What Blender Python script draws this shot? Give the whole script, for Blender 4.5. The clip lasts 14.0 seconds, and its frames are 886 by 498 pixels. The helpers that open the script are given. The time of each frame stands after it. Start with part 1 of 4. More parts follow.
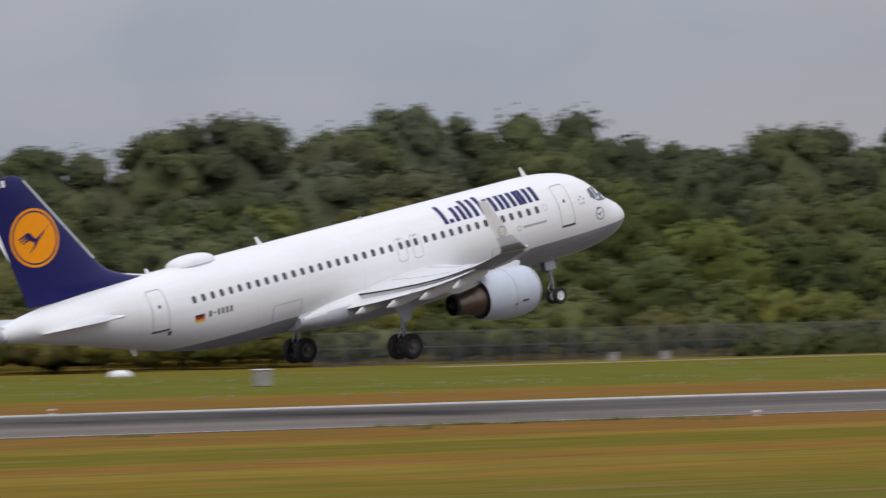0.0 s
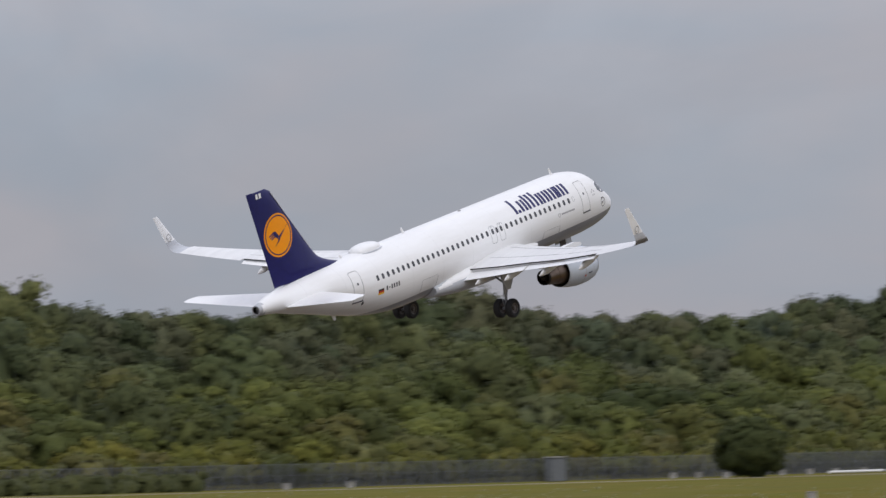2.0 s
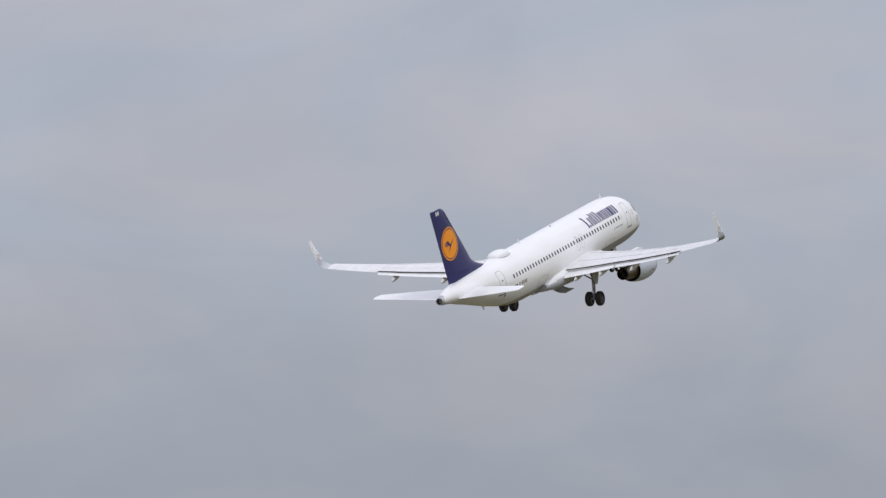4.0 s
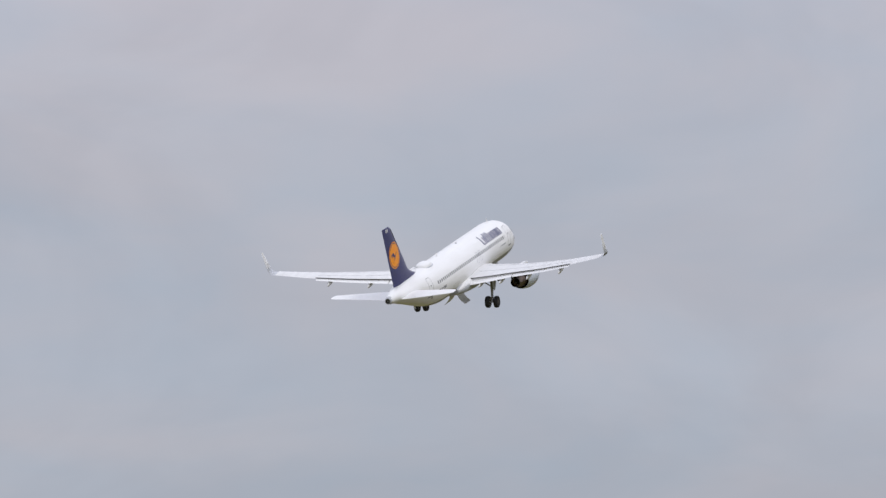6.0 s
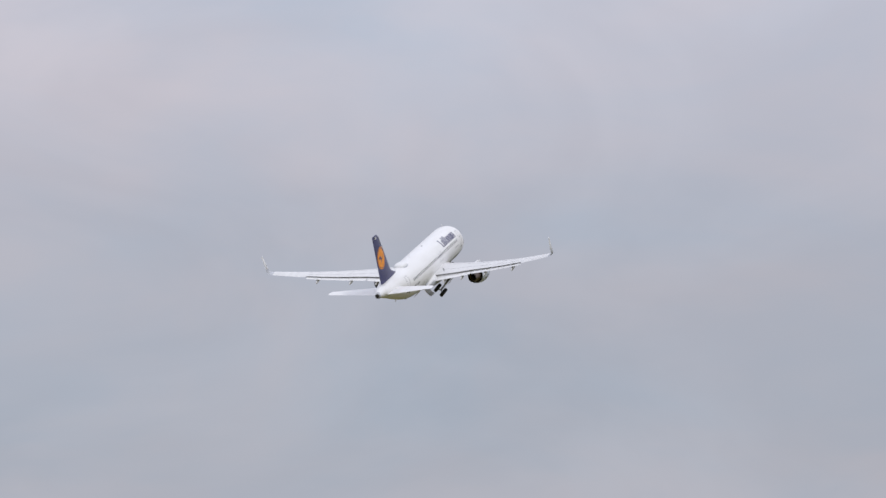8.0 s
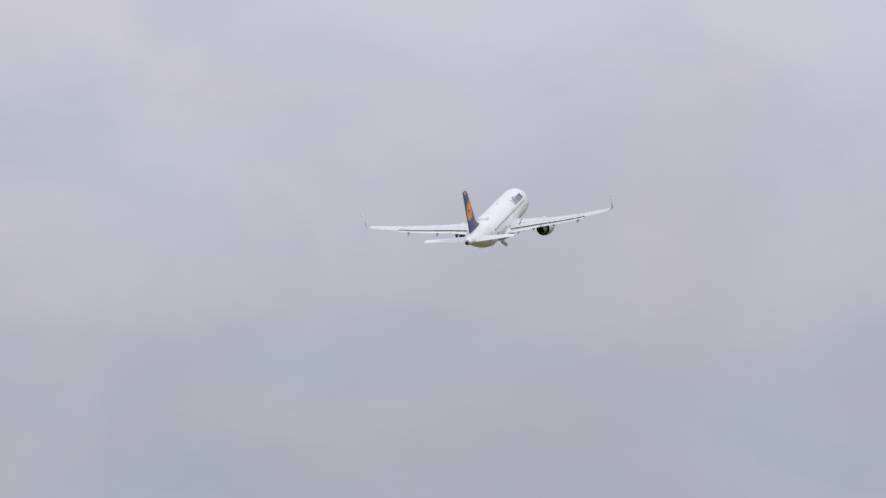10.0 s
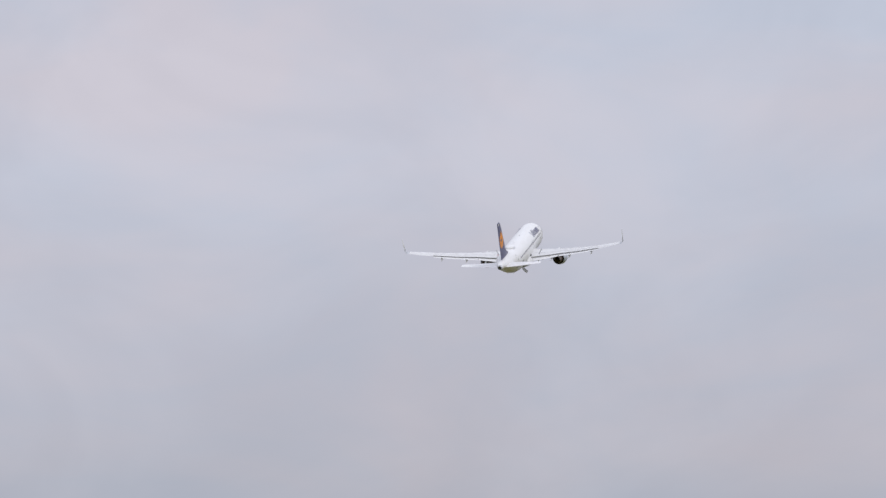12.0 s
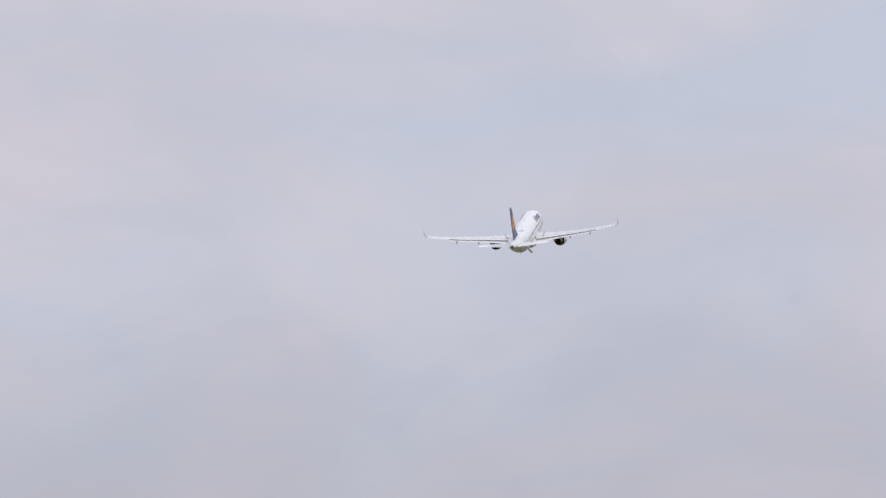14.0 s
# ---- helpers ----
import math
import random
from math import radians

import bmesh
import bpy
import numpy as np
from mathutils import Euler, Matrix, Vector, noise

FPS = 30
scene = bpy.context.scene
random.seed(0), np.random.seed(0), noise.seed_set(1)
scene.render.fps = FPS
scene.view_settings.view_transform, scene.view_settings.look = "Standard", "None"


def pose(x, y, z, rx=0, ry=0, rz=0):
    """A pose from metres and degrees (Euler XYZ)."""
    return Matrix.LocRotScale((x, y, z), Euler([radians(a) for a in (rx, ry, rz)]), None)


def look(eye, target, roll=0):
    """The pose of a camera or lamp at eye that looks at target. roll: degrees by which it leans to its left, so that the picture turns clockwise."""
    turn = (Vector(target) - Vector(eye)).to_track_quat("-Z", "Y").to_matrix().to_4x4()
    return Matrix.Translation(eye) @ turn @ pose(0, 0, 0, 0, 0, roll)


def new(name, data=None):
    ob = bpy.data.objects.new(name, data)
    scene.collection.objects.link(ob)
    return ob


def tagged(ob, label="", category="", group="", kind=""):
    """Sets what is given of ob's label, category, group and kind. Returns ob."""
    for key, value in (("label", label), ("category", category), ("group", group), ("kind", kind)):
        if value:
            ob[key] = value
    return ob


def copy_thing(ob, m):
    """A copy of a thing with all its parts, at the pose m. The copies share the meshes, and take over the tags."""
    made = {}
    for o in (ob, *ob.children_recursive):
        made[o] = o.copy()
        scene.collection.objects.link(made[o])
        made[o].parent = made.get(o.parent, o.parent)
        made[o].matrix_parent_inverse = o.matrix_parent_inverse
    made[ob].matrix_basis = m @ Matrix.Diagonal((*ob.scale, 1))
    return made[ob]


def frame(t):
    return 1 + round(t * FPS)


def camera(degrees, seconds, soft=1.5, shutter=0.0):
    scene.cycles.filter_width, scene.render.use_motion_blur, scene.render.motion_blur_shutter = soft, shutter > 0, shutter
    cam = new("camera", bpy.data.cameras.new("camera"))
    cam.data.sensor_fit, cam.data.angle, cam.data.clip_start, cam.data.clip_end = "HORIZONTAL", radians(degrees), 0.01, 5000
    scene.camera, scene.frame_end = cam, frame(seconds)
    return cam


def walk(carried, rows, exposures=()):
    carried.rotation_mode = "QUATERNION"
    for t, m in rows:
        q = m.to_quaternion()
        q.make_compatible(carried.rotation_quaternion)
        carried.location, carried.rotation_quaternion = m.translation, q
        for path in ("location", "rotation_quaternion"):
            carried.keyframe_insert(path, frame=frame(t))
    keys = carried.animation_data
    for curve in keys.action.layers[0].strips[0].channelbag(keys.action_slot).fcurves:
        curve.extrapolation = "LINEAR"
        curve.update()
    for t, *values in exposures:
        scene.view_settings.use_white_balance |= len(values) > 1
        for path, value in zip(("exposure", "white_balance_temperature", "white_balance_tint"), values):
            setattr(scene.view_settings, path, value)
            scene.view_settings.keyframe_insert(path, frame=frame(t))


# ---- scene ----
# The camera stands on a low mound beside the runway and follows the aeroplane. X: along the runway, Y: across it.
EYE = (0.0, 0.0, 5.944)
cam = camera(6.19, 14.0, soft=1.4, shutter=0.25)
PATH = [  # seconds, bearing from the Y axis towards X, tilt, lean
    (0, 41.3847, 0.2341, -0.997),
    (0.5, 45.2866, 0.3516, -1.032),
    (1, 49.2161, 0.6321, -1.124),
    (1.5, 52.4796, 0.9451, -1.133),
    (2, 55.5164, 1.2413, -0.739),
    (2.5, 57.8202, 1.6934, -0.549),
    (3, 59.9235, 2.1607, -0.496),
    (3.5, 61.8264, 2.6432, -0.582),
    (4, 63.5854, 3.1318, -0.711),
    (4.5, 65.2571, 3.6174, -0.790),
    (5, 66.8979, 4.0911, -0.723),
    (5.5, 68.5079, 4.5529, -0.511),
    (6, 69.6451, 5.0447, -0.241),
    (6.5, 70.6620, 5.6088, 0.079),
    (7, 71.7958, 6.0824, 0.172),
    (7.5, 72.6344, 6.3819, -0.045),
    (8, 73.4361, 6.5570, -0.565),
    (8.5, 73.8671, 6.7275, -0.613),
    (9, 74.3443, 6.9395, -0.696),
    (9.5, 74.8677, 7.1928, -0.814),
    (10, 75.4000, 7.4747, -0.880),
    (10.5, 75.9042, 7.7723, -0.809),
    (11, 76.3433, 8.0728, -0.513),
    (11.5, 76.7171, 8.3761, 0.007),
    (12, 77.1063, 8.6507, -0.016),
    (12.5, 77.4557, 8.8962, -0.665),
    (13, 77.7810, 9.0694, -0.143),
    (13.5, 78.1100, 9.2001, -0.179),
    (14, 78.4935, 9.2954, -0.510)]


def aim(bearing, tilt, lean):
    b, e = radians(bearing), radians(tilt)
    way = Vector((math.sin(b) * math.cos(e), math.cos(b) * math.cos(e), math.sin(e)))
    return look(EYE, Vector(EYE) + way * 100, lean)


walk(cam, [(t, aim(b, e, r)) for t, b, e, r in PATH],
     [(0, 0.05), (1.5, 0.05), (2.5, 0.02), (5, 0.06), (6.5, 0.05), (8, 0.0), (11, -0.05), (14, -0.05)])

# ---------------------------------------------------------------- world and sun: bright overcast
SUN_ELEV, SUN_AZ = 52.0, 205.0
world = bpy.data.worlds.new("overcast_sky")
scene.world = world
world.use_nodes = True
wn, wl = world.node_tree.nodes, world.node_tree.links
wn.clear()


def wnode(kind, **values):
    n = wn.new(kind)
    for k, v in values.items():
        n.inputs[k].default_value = v
    return n


w_co = wn.new("ShaderNodeTexCoord")
w_sep = wn.new("ShaderNodeSeparateXYZ")
wl.new(w_co.outputs["Generated"], w_sep.inputs[0])
w_map = wn.new("ShaderNodeMapping")
w_map.inputs["Scale"].default_value = (1.0, 1.0, 2.6)
wl.new(w_co.outputs["Generated"], w_map.inputs[0])
w_big = wnode("ShaderNodeTexNoise", Scale=19.0, Detail=5.0, Roughness=0.5, Distortion=0.35)
wl.new(w_map.outputs[0], w_big.inputs["Vector"])
w_tint = wn.new("ShaderNodeValToRGB")
w_tint.color_ramp.elements[0].position, w_tint.color_ramp.elements[0].color = 0.36, (0.352, 0.388, 0.462, 1)
w_tint.color_ramp.elements[1].position, w_tint.color_ramp.elements[1].color = 0.66, (0.414, 0.408, 0.458, 1)
wl.new(w_big.outputs["Fac"], w_tint.inputs[0])
w_rise = wn.new("ShaderNodeValToRGB")  # the cloud deck grows brighter towards the zenith
w_rise.color_ramp.interpolation = "LINEAR"
stops = [(0.0, 0.84), (0.03, 0.90), (0.05, 1.0), (0.075, 1.11), (0.095, 1.09), (0.115, 1.17), (0.135, 1.36), (0.16, 1.53), (0.25, 1.7), (0.5, 2.2), (1.0, 2.6)]
w_rise.color_ramp.elements[0].position, w_rise.color_ramp.elements[1].position = stops[0][0], stops[-1][0]
for p, v in stops[1:-1]:
    w_rise.color_ramp.elements.new(p)
for e, (p, v) in zip(w_rise.color_ramp.elements, stops):
    warm = min(1.0, max(0.0, (p - 0.1) / 0.035)) * (1 if p < 0.3 else 0.3)
    e.color = (v / 3 * (1 + 0.015 * warm), v / 3 * (1 - 0.022 * warm), v / 3 * (1 - 0.03 * warm), 1)
wl.new(w_sep.outputs["Z"], w_rise.inputs[0])
w_mul = wn.new("ShaderNodeMix")
w_mul.data_type, w_mul.blend_type = "RGBA", "MULTIPLY"
w_mul.inputs["Factor"].default_value = 1.0
wl.new(w_tint.outputs[0], w_mul.inputs["A"])
wl.new(w_rise.outputs[0], w_mul.inputs["B"])
w_map2 = wn.new("ShaderNodeMapping")
w_map2.inputs["Scale"].default_value = (1.0, 1.0, 1.7)
wl.new(w_co.outputs["Generated"], w_map2.inputs[0])
w_soft = wnode("ShaderNodeTexNoise", Scale=24.0, Detail=4.0, Roughness=0.55, Distortion=0.6)
wl.new(w_map2.outputs[0], w_soft.inputs["Vector"])
w_depth = wn.new("ShaderNodeValToRGB")
w_depth.color_ramp.interpolation = "EASE"
w_depth.color_ramp.elements[0].position, w_depth.color_ramp.elements[0].color = 0.3, (0.912, 0.915, 0.922, 1)
w_depth.color_ramp.elements[1].position, w_depth.color_ramp.elements[1].color = 0.7, (1.0, 1.0, 1.0, 1)
wl.new(w_soft.outputs["Fac"], w_depth.inputs[0])
w_mul2 = wn.new("ShaderNodeMix")
w_mul2.data_type, w_mul2.blend_type = "RGBA", "MULTIPLY"
w_mul2.inputs["Factor"].default_value = 1.0
wl.new(w_mul.outputs["Result"], w_mul2.inputs["A"])
wl.new(w_depth.outputs[0], w_mul2.inputs["B"])
w_sky = wn.new("ShaderNodeTexSky")
w_sky.sky_type, w_sky.sun_disc = "NISHITA", False
w_sky.sun_elevation, w_sky.sun_rotation = radians(SUN_ELEV), radians(SUN_AZ)
w_bg1 = wn.new("ShaderNodeBackground")
w_bg1.inputs["Strength"].default_value = 3.14
wl.new(w_mul2.outputs["Result"], w_bg1.inputs["Color"])
w_bg2 = wn.new("ShaderNodeBackground")
w_bg2.inputs["Strength"].default_value = 0.1
wl.new(w_sky.outputs[0], w_bg2.inputs["Color"])
w_mix = wn.new("ShaderNodeMixShader")
w_mix.inputs["Fac"].default_value = 0.06
wl.new(w_bg1.outputs[0], w_mix.inputs[1])
wl.new(w_bg2.outputs[0], w_mix.inputs[2])
w_out = wn.new("ShaderNodeOutputWorld")
wl.new(w_mix.outputs[0], w_out.inputs["Surface"])

sun = new("sun", bpy.data.lights.new("sun", "SUN"))
sun.data.energy, sun.data.angle, sun.data.color = 1.0, radians(14), (1.0, 0.96, 0.9)
az, el = radians(SUN_AZ), radians(SUN_ELEV)
sun_from = Vector((math.sin(az) * math.cos(el), math.cos(az) * math.cos(el), math.sin(el)))
sun.matrix_world = look(sun_from * 50, (0, 0, 0))


# ---------------------------------------------------------------- materials
def base(name, rough=0.5, metal=0.0, spec=0.5):
    m = bpy.data.materials.new(name)
    m.use_nodes = True
    n, l = m.node_tree.nodes, m.node_tree.links
    b = n["Principled BSDF"]
    b.inputs["Roughness"].default_value, b.inputs["Metallic"].default_value = rough, metal
    b.inputs["Specular IOR Level"].default_value = spec
    return m, n, l, b


def noise_node(n, l, co, scale, detail=4.0, rough=0.55, stretch=None):
    t = n.new("ShaderNodeTexNoise")
    t.inputs["Scale"].default_value, t.inputs["Detail"].default_value, t.inputs["Roughness"].default_value = scale, detail, rough
    if stretch:
        mp = n.new("ShaderNodeMapping")
        mp.inputs["Scale"].default_value = stretch
        l.new(co, mp.inputs[0])
        co = mp.outputs[0]
    l.new(co, t.inputs["Vector"])
    return t.outputs["Fac"]


def ramp(n, l, fac, stops):
    r = n.new("ShaderNodeValToRGB")
    e = r.color_ramp.elements
    e[0].position, e[1].position = stops[0][0], stops[-1][0]
    for p, c in stops[1:-1]:
        e.new(p)
    for k, (p, c) in zip(e, stops):
        k.color = (*c, 1)
    l.new(fac, r.inputs[0])
    return r.outputs[0]


def mix(n, l, fac, a, b, blend="MIX"):
    m = n.new("ShaderNodeMix")
    m.data_type, m.blend_type = "RGBA", blend
    for key, v in (("Factor", fac), ("A", a), ("B", b)):
        if isinstance(v, (int, float)):
            m.inputs[key].default_value = v
        elif isinstance(v, tuple):
            m.inputs[key].default_value = (*v, 1)
        else:
            l.new(v, m.inputs[key])
    return m.outputs["Result"]


def bump(n, l, b, height, strength, distance):
    k = n.new("ShaderNodeBump")
    k.inputs["Strength"].default_value, k.inputs["Distance"].default_value = strength, distance
    l.new(height, k.inputs["Height"])
    l.new(k.outputs[0], b.inputs["Normal"])


def maths(n, l, op, a, b=0.0):
    m = n.new("ShaderNodeMath")
    m.operation = op
    for i, v in enumerate((a, b)):
        if isinstance(v, (int, float)):
            m.inputs[i].default_value = v
        else:
            l.new(v, m.inputs[i])
    return m.outputs[0]


def plain(name, color, rough=0.5, metal=0.0, vary=0.12, scale=3.0, relief=0.0, coat=0.0):
    """A paint, metal or rubber with cloudy and fine variation."""
    m, n, l, b = base(name, rough, metal)
    co = n.new("ShaderNodeTexCoord").outputs["Object"]
    big, fine = noise_node(n, l, co, scale, 3), noise_node(n, l, co, scale * 14, 4)
    dark = tuple(c * (1 - vary) for c in color)
    c1 = ramp(n, l, big, [(0.35, dark), (0.65, color)])
    c2 = mix(n, l, 0.35, c1, ramp(n, l, fine, [(0.3, dark), (0.7, color)]))
    l.new(c2, b.inputs["Base Color"])
    l.new(maths(n, l, "ADD", maths(n, l, "MULTIPLY", fine, 0.16), max(rough - 0.08, 0.02)), b.inputs["Roughness"])
    if relief:
        bump(n, l, b, fine, 0.4, relief)
    if coat:
        b.inputs["Coat Weight"].default_value, b.inputs["Coat Roughness"].default_value = coat, 0.12
    return m


def fuselage_paint():
    """White above, grey below a level line, with frame seams, grime trails and a soft gloss."""
    m, n, l, b = base("white_and_grey_paint", 0.32)
    co = n.new("ShaderNodeTexCoord").outputs["Object"]
    sep = n.new("ShaderNodeSeparateXYZ")
    l.new(co, sep.inputs[0])
    x, z = sep.outputs["X"], sep.outputs["Z"]
    grime = noise_node(n, l, co, 1.0, 5, 0.6, (0.25, 1.2, 2.4))
    fine = noise_node(n, l, co, 9.0, 4, 0.6, (0.3, 1, 1))
    white = mix(n, l, 0.3, ramp(n, l, grime, [(0.36, (0.77, 0.765, 0.755)), (0.6, (0.83, 0.83, 0.83))]),
                ramp(n, l, fine, [(0.3, (0.78, 0.78, 0.78)), (0.7, (0.84, 0.84, 0.84))]))
    grey = ramp(n, l, grime, [(0.3, (0.25, 0.255, 0.27)), (0.7, (0.34, 0.345, 0.36))])
    cut = maths(n, l, "LESS_THAN", z, maths(n, l, "ADD", maths(n, l, "MULTIPLY", x, 0.019), -1.24))
    col = mix(n, l, cut, white, grey)
    # skin joints: thin lines at some of the ribs
    for axis, step in ((x, 3.2),):
        f = maths(n, l, "FRACT", maths(n, l, "DIVIDE", maths(n, l, "ADD", axis, 100.0), step))
        line = maths(n, l, "LESS_THAN", f, 0.006)
        col = mix(n, l, maths(n, l, "MULTIPLY", line, 0.22), col, (0.3, 0.3, 0.31))
    l.new(col, b.inputs["Base Color"])
    b.inputs["Coat Weight"].default_value, b.inputs["Coat Roughness"].default_value = 0.08, 0.15
    b.inputs["Specular IOR Level"].default_value = 0.35
    bump(n, l, b, grime, 0.08, 0.02)
    return m


def wing_paint():
    m, n, l, b = base("wing_grey_paint", 0.38)
    co = n.new("ShaderNodeTexCoord").outputs["Object"]
    streak = noise_node(n, l, co, 1.4, 5, 0.6, (0.3, 2.0, 1))
    fine = noise_node(n, l, co, 16, 4)
    c = mix(n, l, 0.3, ramp(n, l, streak, [(0.3, (0.62, 0.62, 0.625)), (0.62, (0.74, 0.74, 0.74))]),
            ramp(n, l, fine, [(0.3, (0.62, 0.62, 0.62)), (0.7, (0.75, 0.75, 0.75))]))
    l.new(c, b.inputs["Base Color"])
    return m


def leaf_material(name, tones):
    m, n, l, b = base(name, 0.75, 0.0, 0.1)
    oi, ge = n.new("ShaderNodeObjectInfo"), n.new("ShaderNodeNewGeometry")
    tree = ramp(n, l, oi.outputs["Random"], tones)
    co = n.new("ShaderNodeTexCoord").outputs["Object"]
    leafy = ramp(n, l, ge.outputs["Random Per Island"], [(0.0, (0.92, 0.93, 0.9)), (0.5, (1.0, 1.0, 1.0)), (1.0, (1.1, 1.09, 1.04))])
    mottle = ramp(n, l, noise_node(n, l, co, 2.6, 5, 0.75), [(0.34, (0.75, 0.77, 0.72)), (0.5, (1.0, 1.0, 1.0)), (0.68, (1.2, 1.18, 1.1))])
    boughs = ramp(n, l, noise_node(n, l, co, 0.45, 3, 0.6), [(0.35, (0.76, 0.8, 0.76)), (0.65, (1.2, 1.17, 1.08))])
    col = mix(n, l, 1.0, mix(n, l, 1.0, mix(n, l, 1.0, tree, leafy, "MULTIPLY"), mottle, "MULTIPLY"), boughs, "MULTIPLY")
    l.new(col, b.inputs["Base Color"])
    tr = n.new("ShaderNodeBsdfTranslucent")
    l.new(col, tr.inputs["Color"])
    ms = n.new("ShaderNodeMixShader")
    ms.inputs["Fac"].default_value = 0.15
    l.new(b.outputs[0], ms.inputs[1])
    l.new(tr.outputs[0], ms.inputs[2])
    l.new(ms.outputs[0], n["Material Output"].inputs["Surface"])
    return m


def ground_material():
    """Rough airfield grass: dry brown strips along the runway, mown green bands between."""
    m, n, l, b = base("airfield_grass", 1.0, 0.0, 0.0)
    co = n.new("ShaderNodeTexCoord").outputs["Object"]
    sep = n.new("ShaderNodeSeparateXYZ")
    l.new(co, sep.inputs[0])
    wob = noise_node(n, l, co, 0.03, 4, 0.6, (0.35, 1, 1))
    y = maths(n, l, "ADD", sep.outputs["Y"], maths(n, l, "MULTIPLY", maths(n, l, "SUBTRACT", wob, 0.5), 10.0))
    wob2 = noise_node(n, l, co, 0.22, 5, 0.7, (0.12, 1, 1))
    y = maths(n, l, "ADD", y, maths(n, l, "MULTIPLY", maths(n, l, "SUBTRACT", wob2, 0.5), 14.0))
    band = maths(n, l, "DIVIDE", y, 600.0)
    brown, dry, green, fresh = (0.205, 0.1, 0.032), (0.205, 0.124, 0.027), (0.138, 0.112, 0.02), (0.12, 0.124, 0.025)
    straw, field = (0.235, 0.158, 0.032), (0.1, 0.1, 0.04)
    zones = ramp(n, l, band, [(0.0, field), (0.2, field), (0.29, green), (0.315, dry), (0.333, straw), (0.343, brown), (0.353, dry), (0.362, green), (0.38, green), (0.389, straw), (0.397, brown), (0.425, brown),
                              (0.505, brown), (0.548, brown), (0.56, dry), (0.575, fresh), (0.68, fresh), (0.72, green), (0.80, dry), (1.0, field)])
    # beyond the dry stretch the field is plain mown grass
    far = n.new("ShaderNodeMapRange")
    far.inputs["From Min"].default_value, far.inputs["From Max"].default_value = 430.0, 560.0
    l.new(sep.outputs["X"], far.inputs["Value"])
    zones = mix(n, l, far.outputs[0], zones, (0.128, 0.119, 0.04))
    patch = noise_node(n, l, co, 0.09, 5, 0.65, (0.25, 1, 1))
    c1 = mix(n, l, ramp(n, l, patch, [(0.45, (0, 0, 0)), (0.66, (0.6, 0.6, 0.6))]), zones, green)
    weeds = noise_node(n, l, co, 0.2, 5, 0.7, (0.3, 1, 1))
    c1 = mix(n, l, ramp(n, l, weeds, [(0.5, (0, 0, 0)), (0.62, (0.7, 0.7, 0.7))]), c1, fresh)
    c1 = mix(n, l, ramp(n, l, weeds, [(0.36, (0.6, 0.6, 0.6)), (0.45, (0, 0, 0))]), c1, (0.2, 0.135, 0.055))
    fine = noise_node(n, l, co, 0.55, 6, 0.75, (0.2, 1, 1))
    c2 = mix(n, l, 1.0, c1, ramp(n, l, fine, [(0.3, (0.76, 0.78, 0.76)), (0.5, (1, 1, 1)), (0.7, (1.24, 1.2, 1.12))]), "MULTIPLY")
    l.new(c2, b.inputs["Base Color"])
    bump(n, l, b, fine, 0.25, 0.04)
    return m


def asphalt(name, dark, light, scale=1.0, worn=0.0):
    """Asphalt or concrete; worn: the near edge of a runway whose middle is darkened by tyres."""
    m, n, l, b = base(name, 0.95, 0.0, 0.08)
    co = n.new("ShaderNodeTexCoord").outputs["Object"]
    streak = noise_node(n, l, co, 0.16 * scale, 5, 0.6, (0.02, 1, 1))
    fine = noise_node(n, l, co, 1.2 * scale, 5, 0.7, (0.3, 1, 1))
    c = ramp(n, l, streak, [(0.35, dark), (0.66, light)])
    if worn:
        sep = n.new("ShaderNodeSeparateXYZ")
        l.new(co, sep.inputs[0])
        across = maths(n, l, "ADD", maths(n, l, "DIVIDE", maths(n, l, "SUBTRACT", sep.outputs["Y"], worn), 45.0), maths(n, l, "MULTIPLY", maths(n, l, "SUBTRACT", streak, 0.5), 0.3))
        c = mix(n, l, 1.0, c, ramp(n, l, across, [(0.0, (1.1, 1.08, 1.05)), (0.32, (1.05, 1.03, 1.0)), (0.5, (0.62, 0.6, 0.6)), (0.75, (0.66, 0.65, 0.66)), (0.92, (0.95, 0.95, 0.97))]), "MULTIPLY")
    c = mix(n, l, 1.0, c, ramp(n, l, fine, [(0.3, (0.8, 0.8, 0.8)), (0.7, (1.15, 1.15, 1.15))]), "MULTIPLY")
    l.new(c, b.inputs["Base Color"])
    return m


M_BODY, M_WING = fuselage_paint(), wing_paint()
M_WHITE = plain("white_gloss_paint", (0.82, 0.82, 0.82), 0.3, coat=0.2, vary=0.06)
M_BLUE = plain("dark_blue_paint", (0.011, 0.011, 0.1), 0.3, vary=0.2, coat=0.06)
M_BLUE.node_tree.nodes["Principled BSDF"].inputs["Specular IOR Level"].default_value = 0.3
M_ORANGE = plain("orange_paint", (0.9, 0.31, 0.006), 0.4, vary=0.08)
M_ORANGE.node_tree.nodes["Principled BSDF"].inputs["Specular IOR Level"].default_value = 0.2
M_COWL = plain("pale_blue_grey_paint", (0.52, 0.57, 0.64), 0.33, vary=0.08, coat=0.2)
M_FAIR = plain("light_grey_paint_and_tip_shade", (0.5, 0.52, 0.56), 0.4, vary=0.12)
M_BARE = plain("bare_aluminium", (0.62, 0.62, 0.63), 0.32, 1.0, vary=0.2)
# lower wing: grey paint darkened for its shade; also the nose leg door
M_UNDER = plain("grey_paint_and_wing_shade", (0.2, 0.205, 0.215), 0.45, vary=0.15)
M_EDGE = plain("leading_edge_grey", (0.45, 0.46, 0.48), 0.35, 0.2, vary=0.15)
M_HOT = plain("heat_stained_titanium", (0.2, 0.15, 0.115), 0.38, 0.85, vary=0.4, scale=2.0)
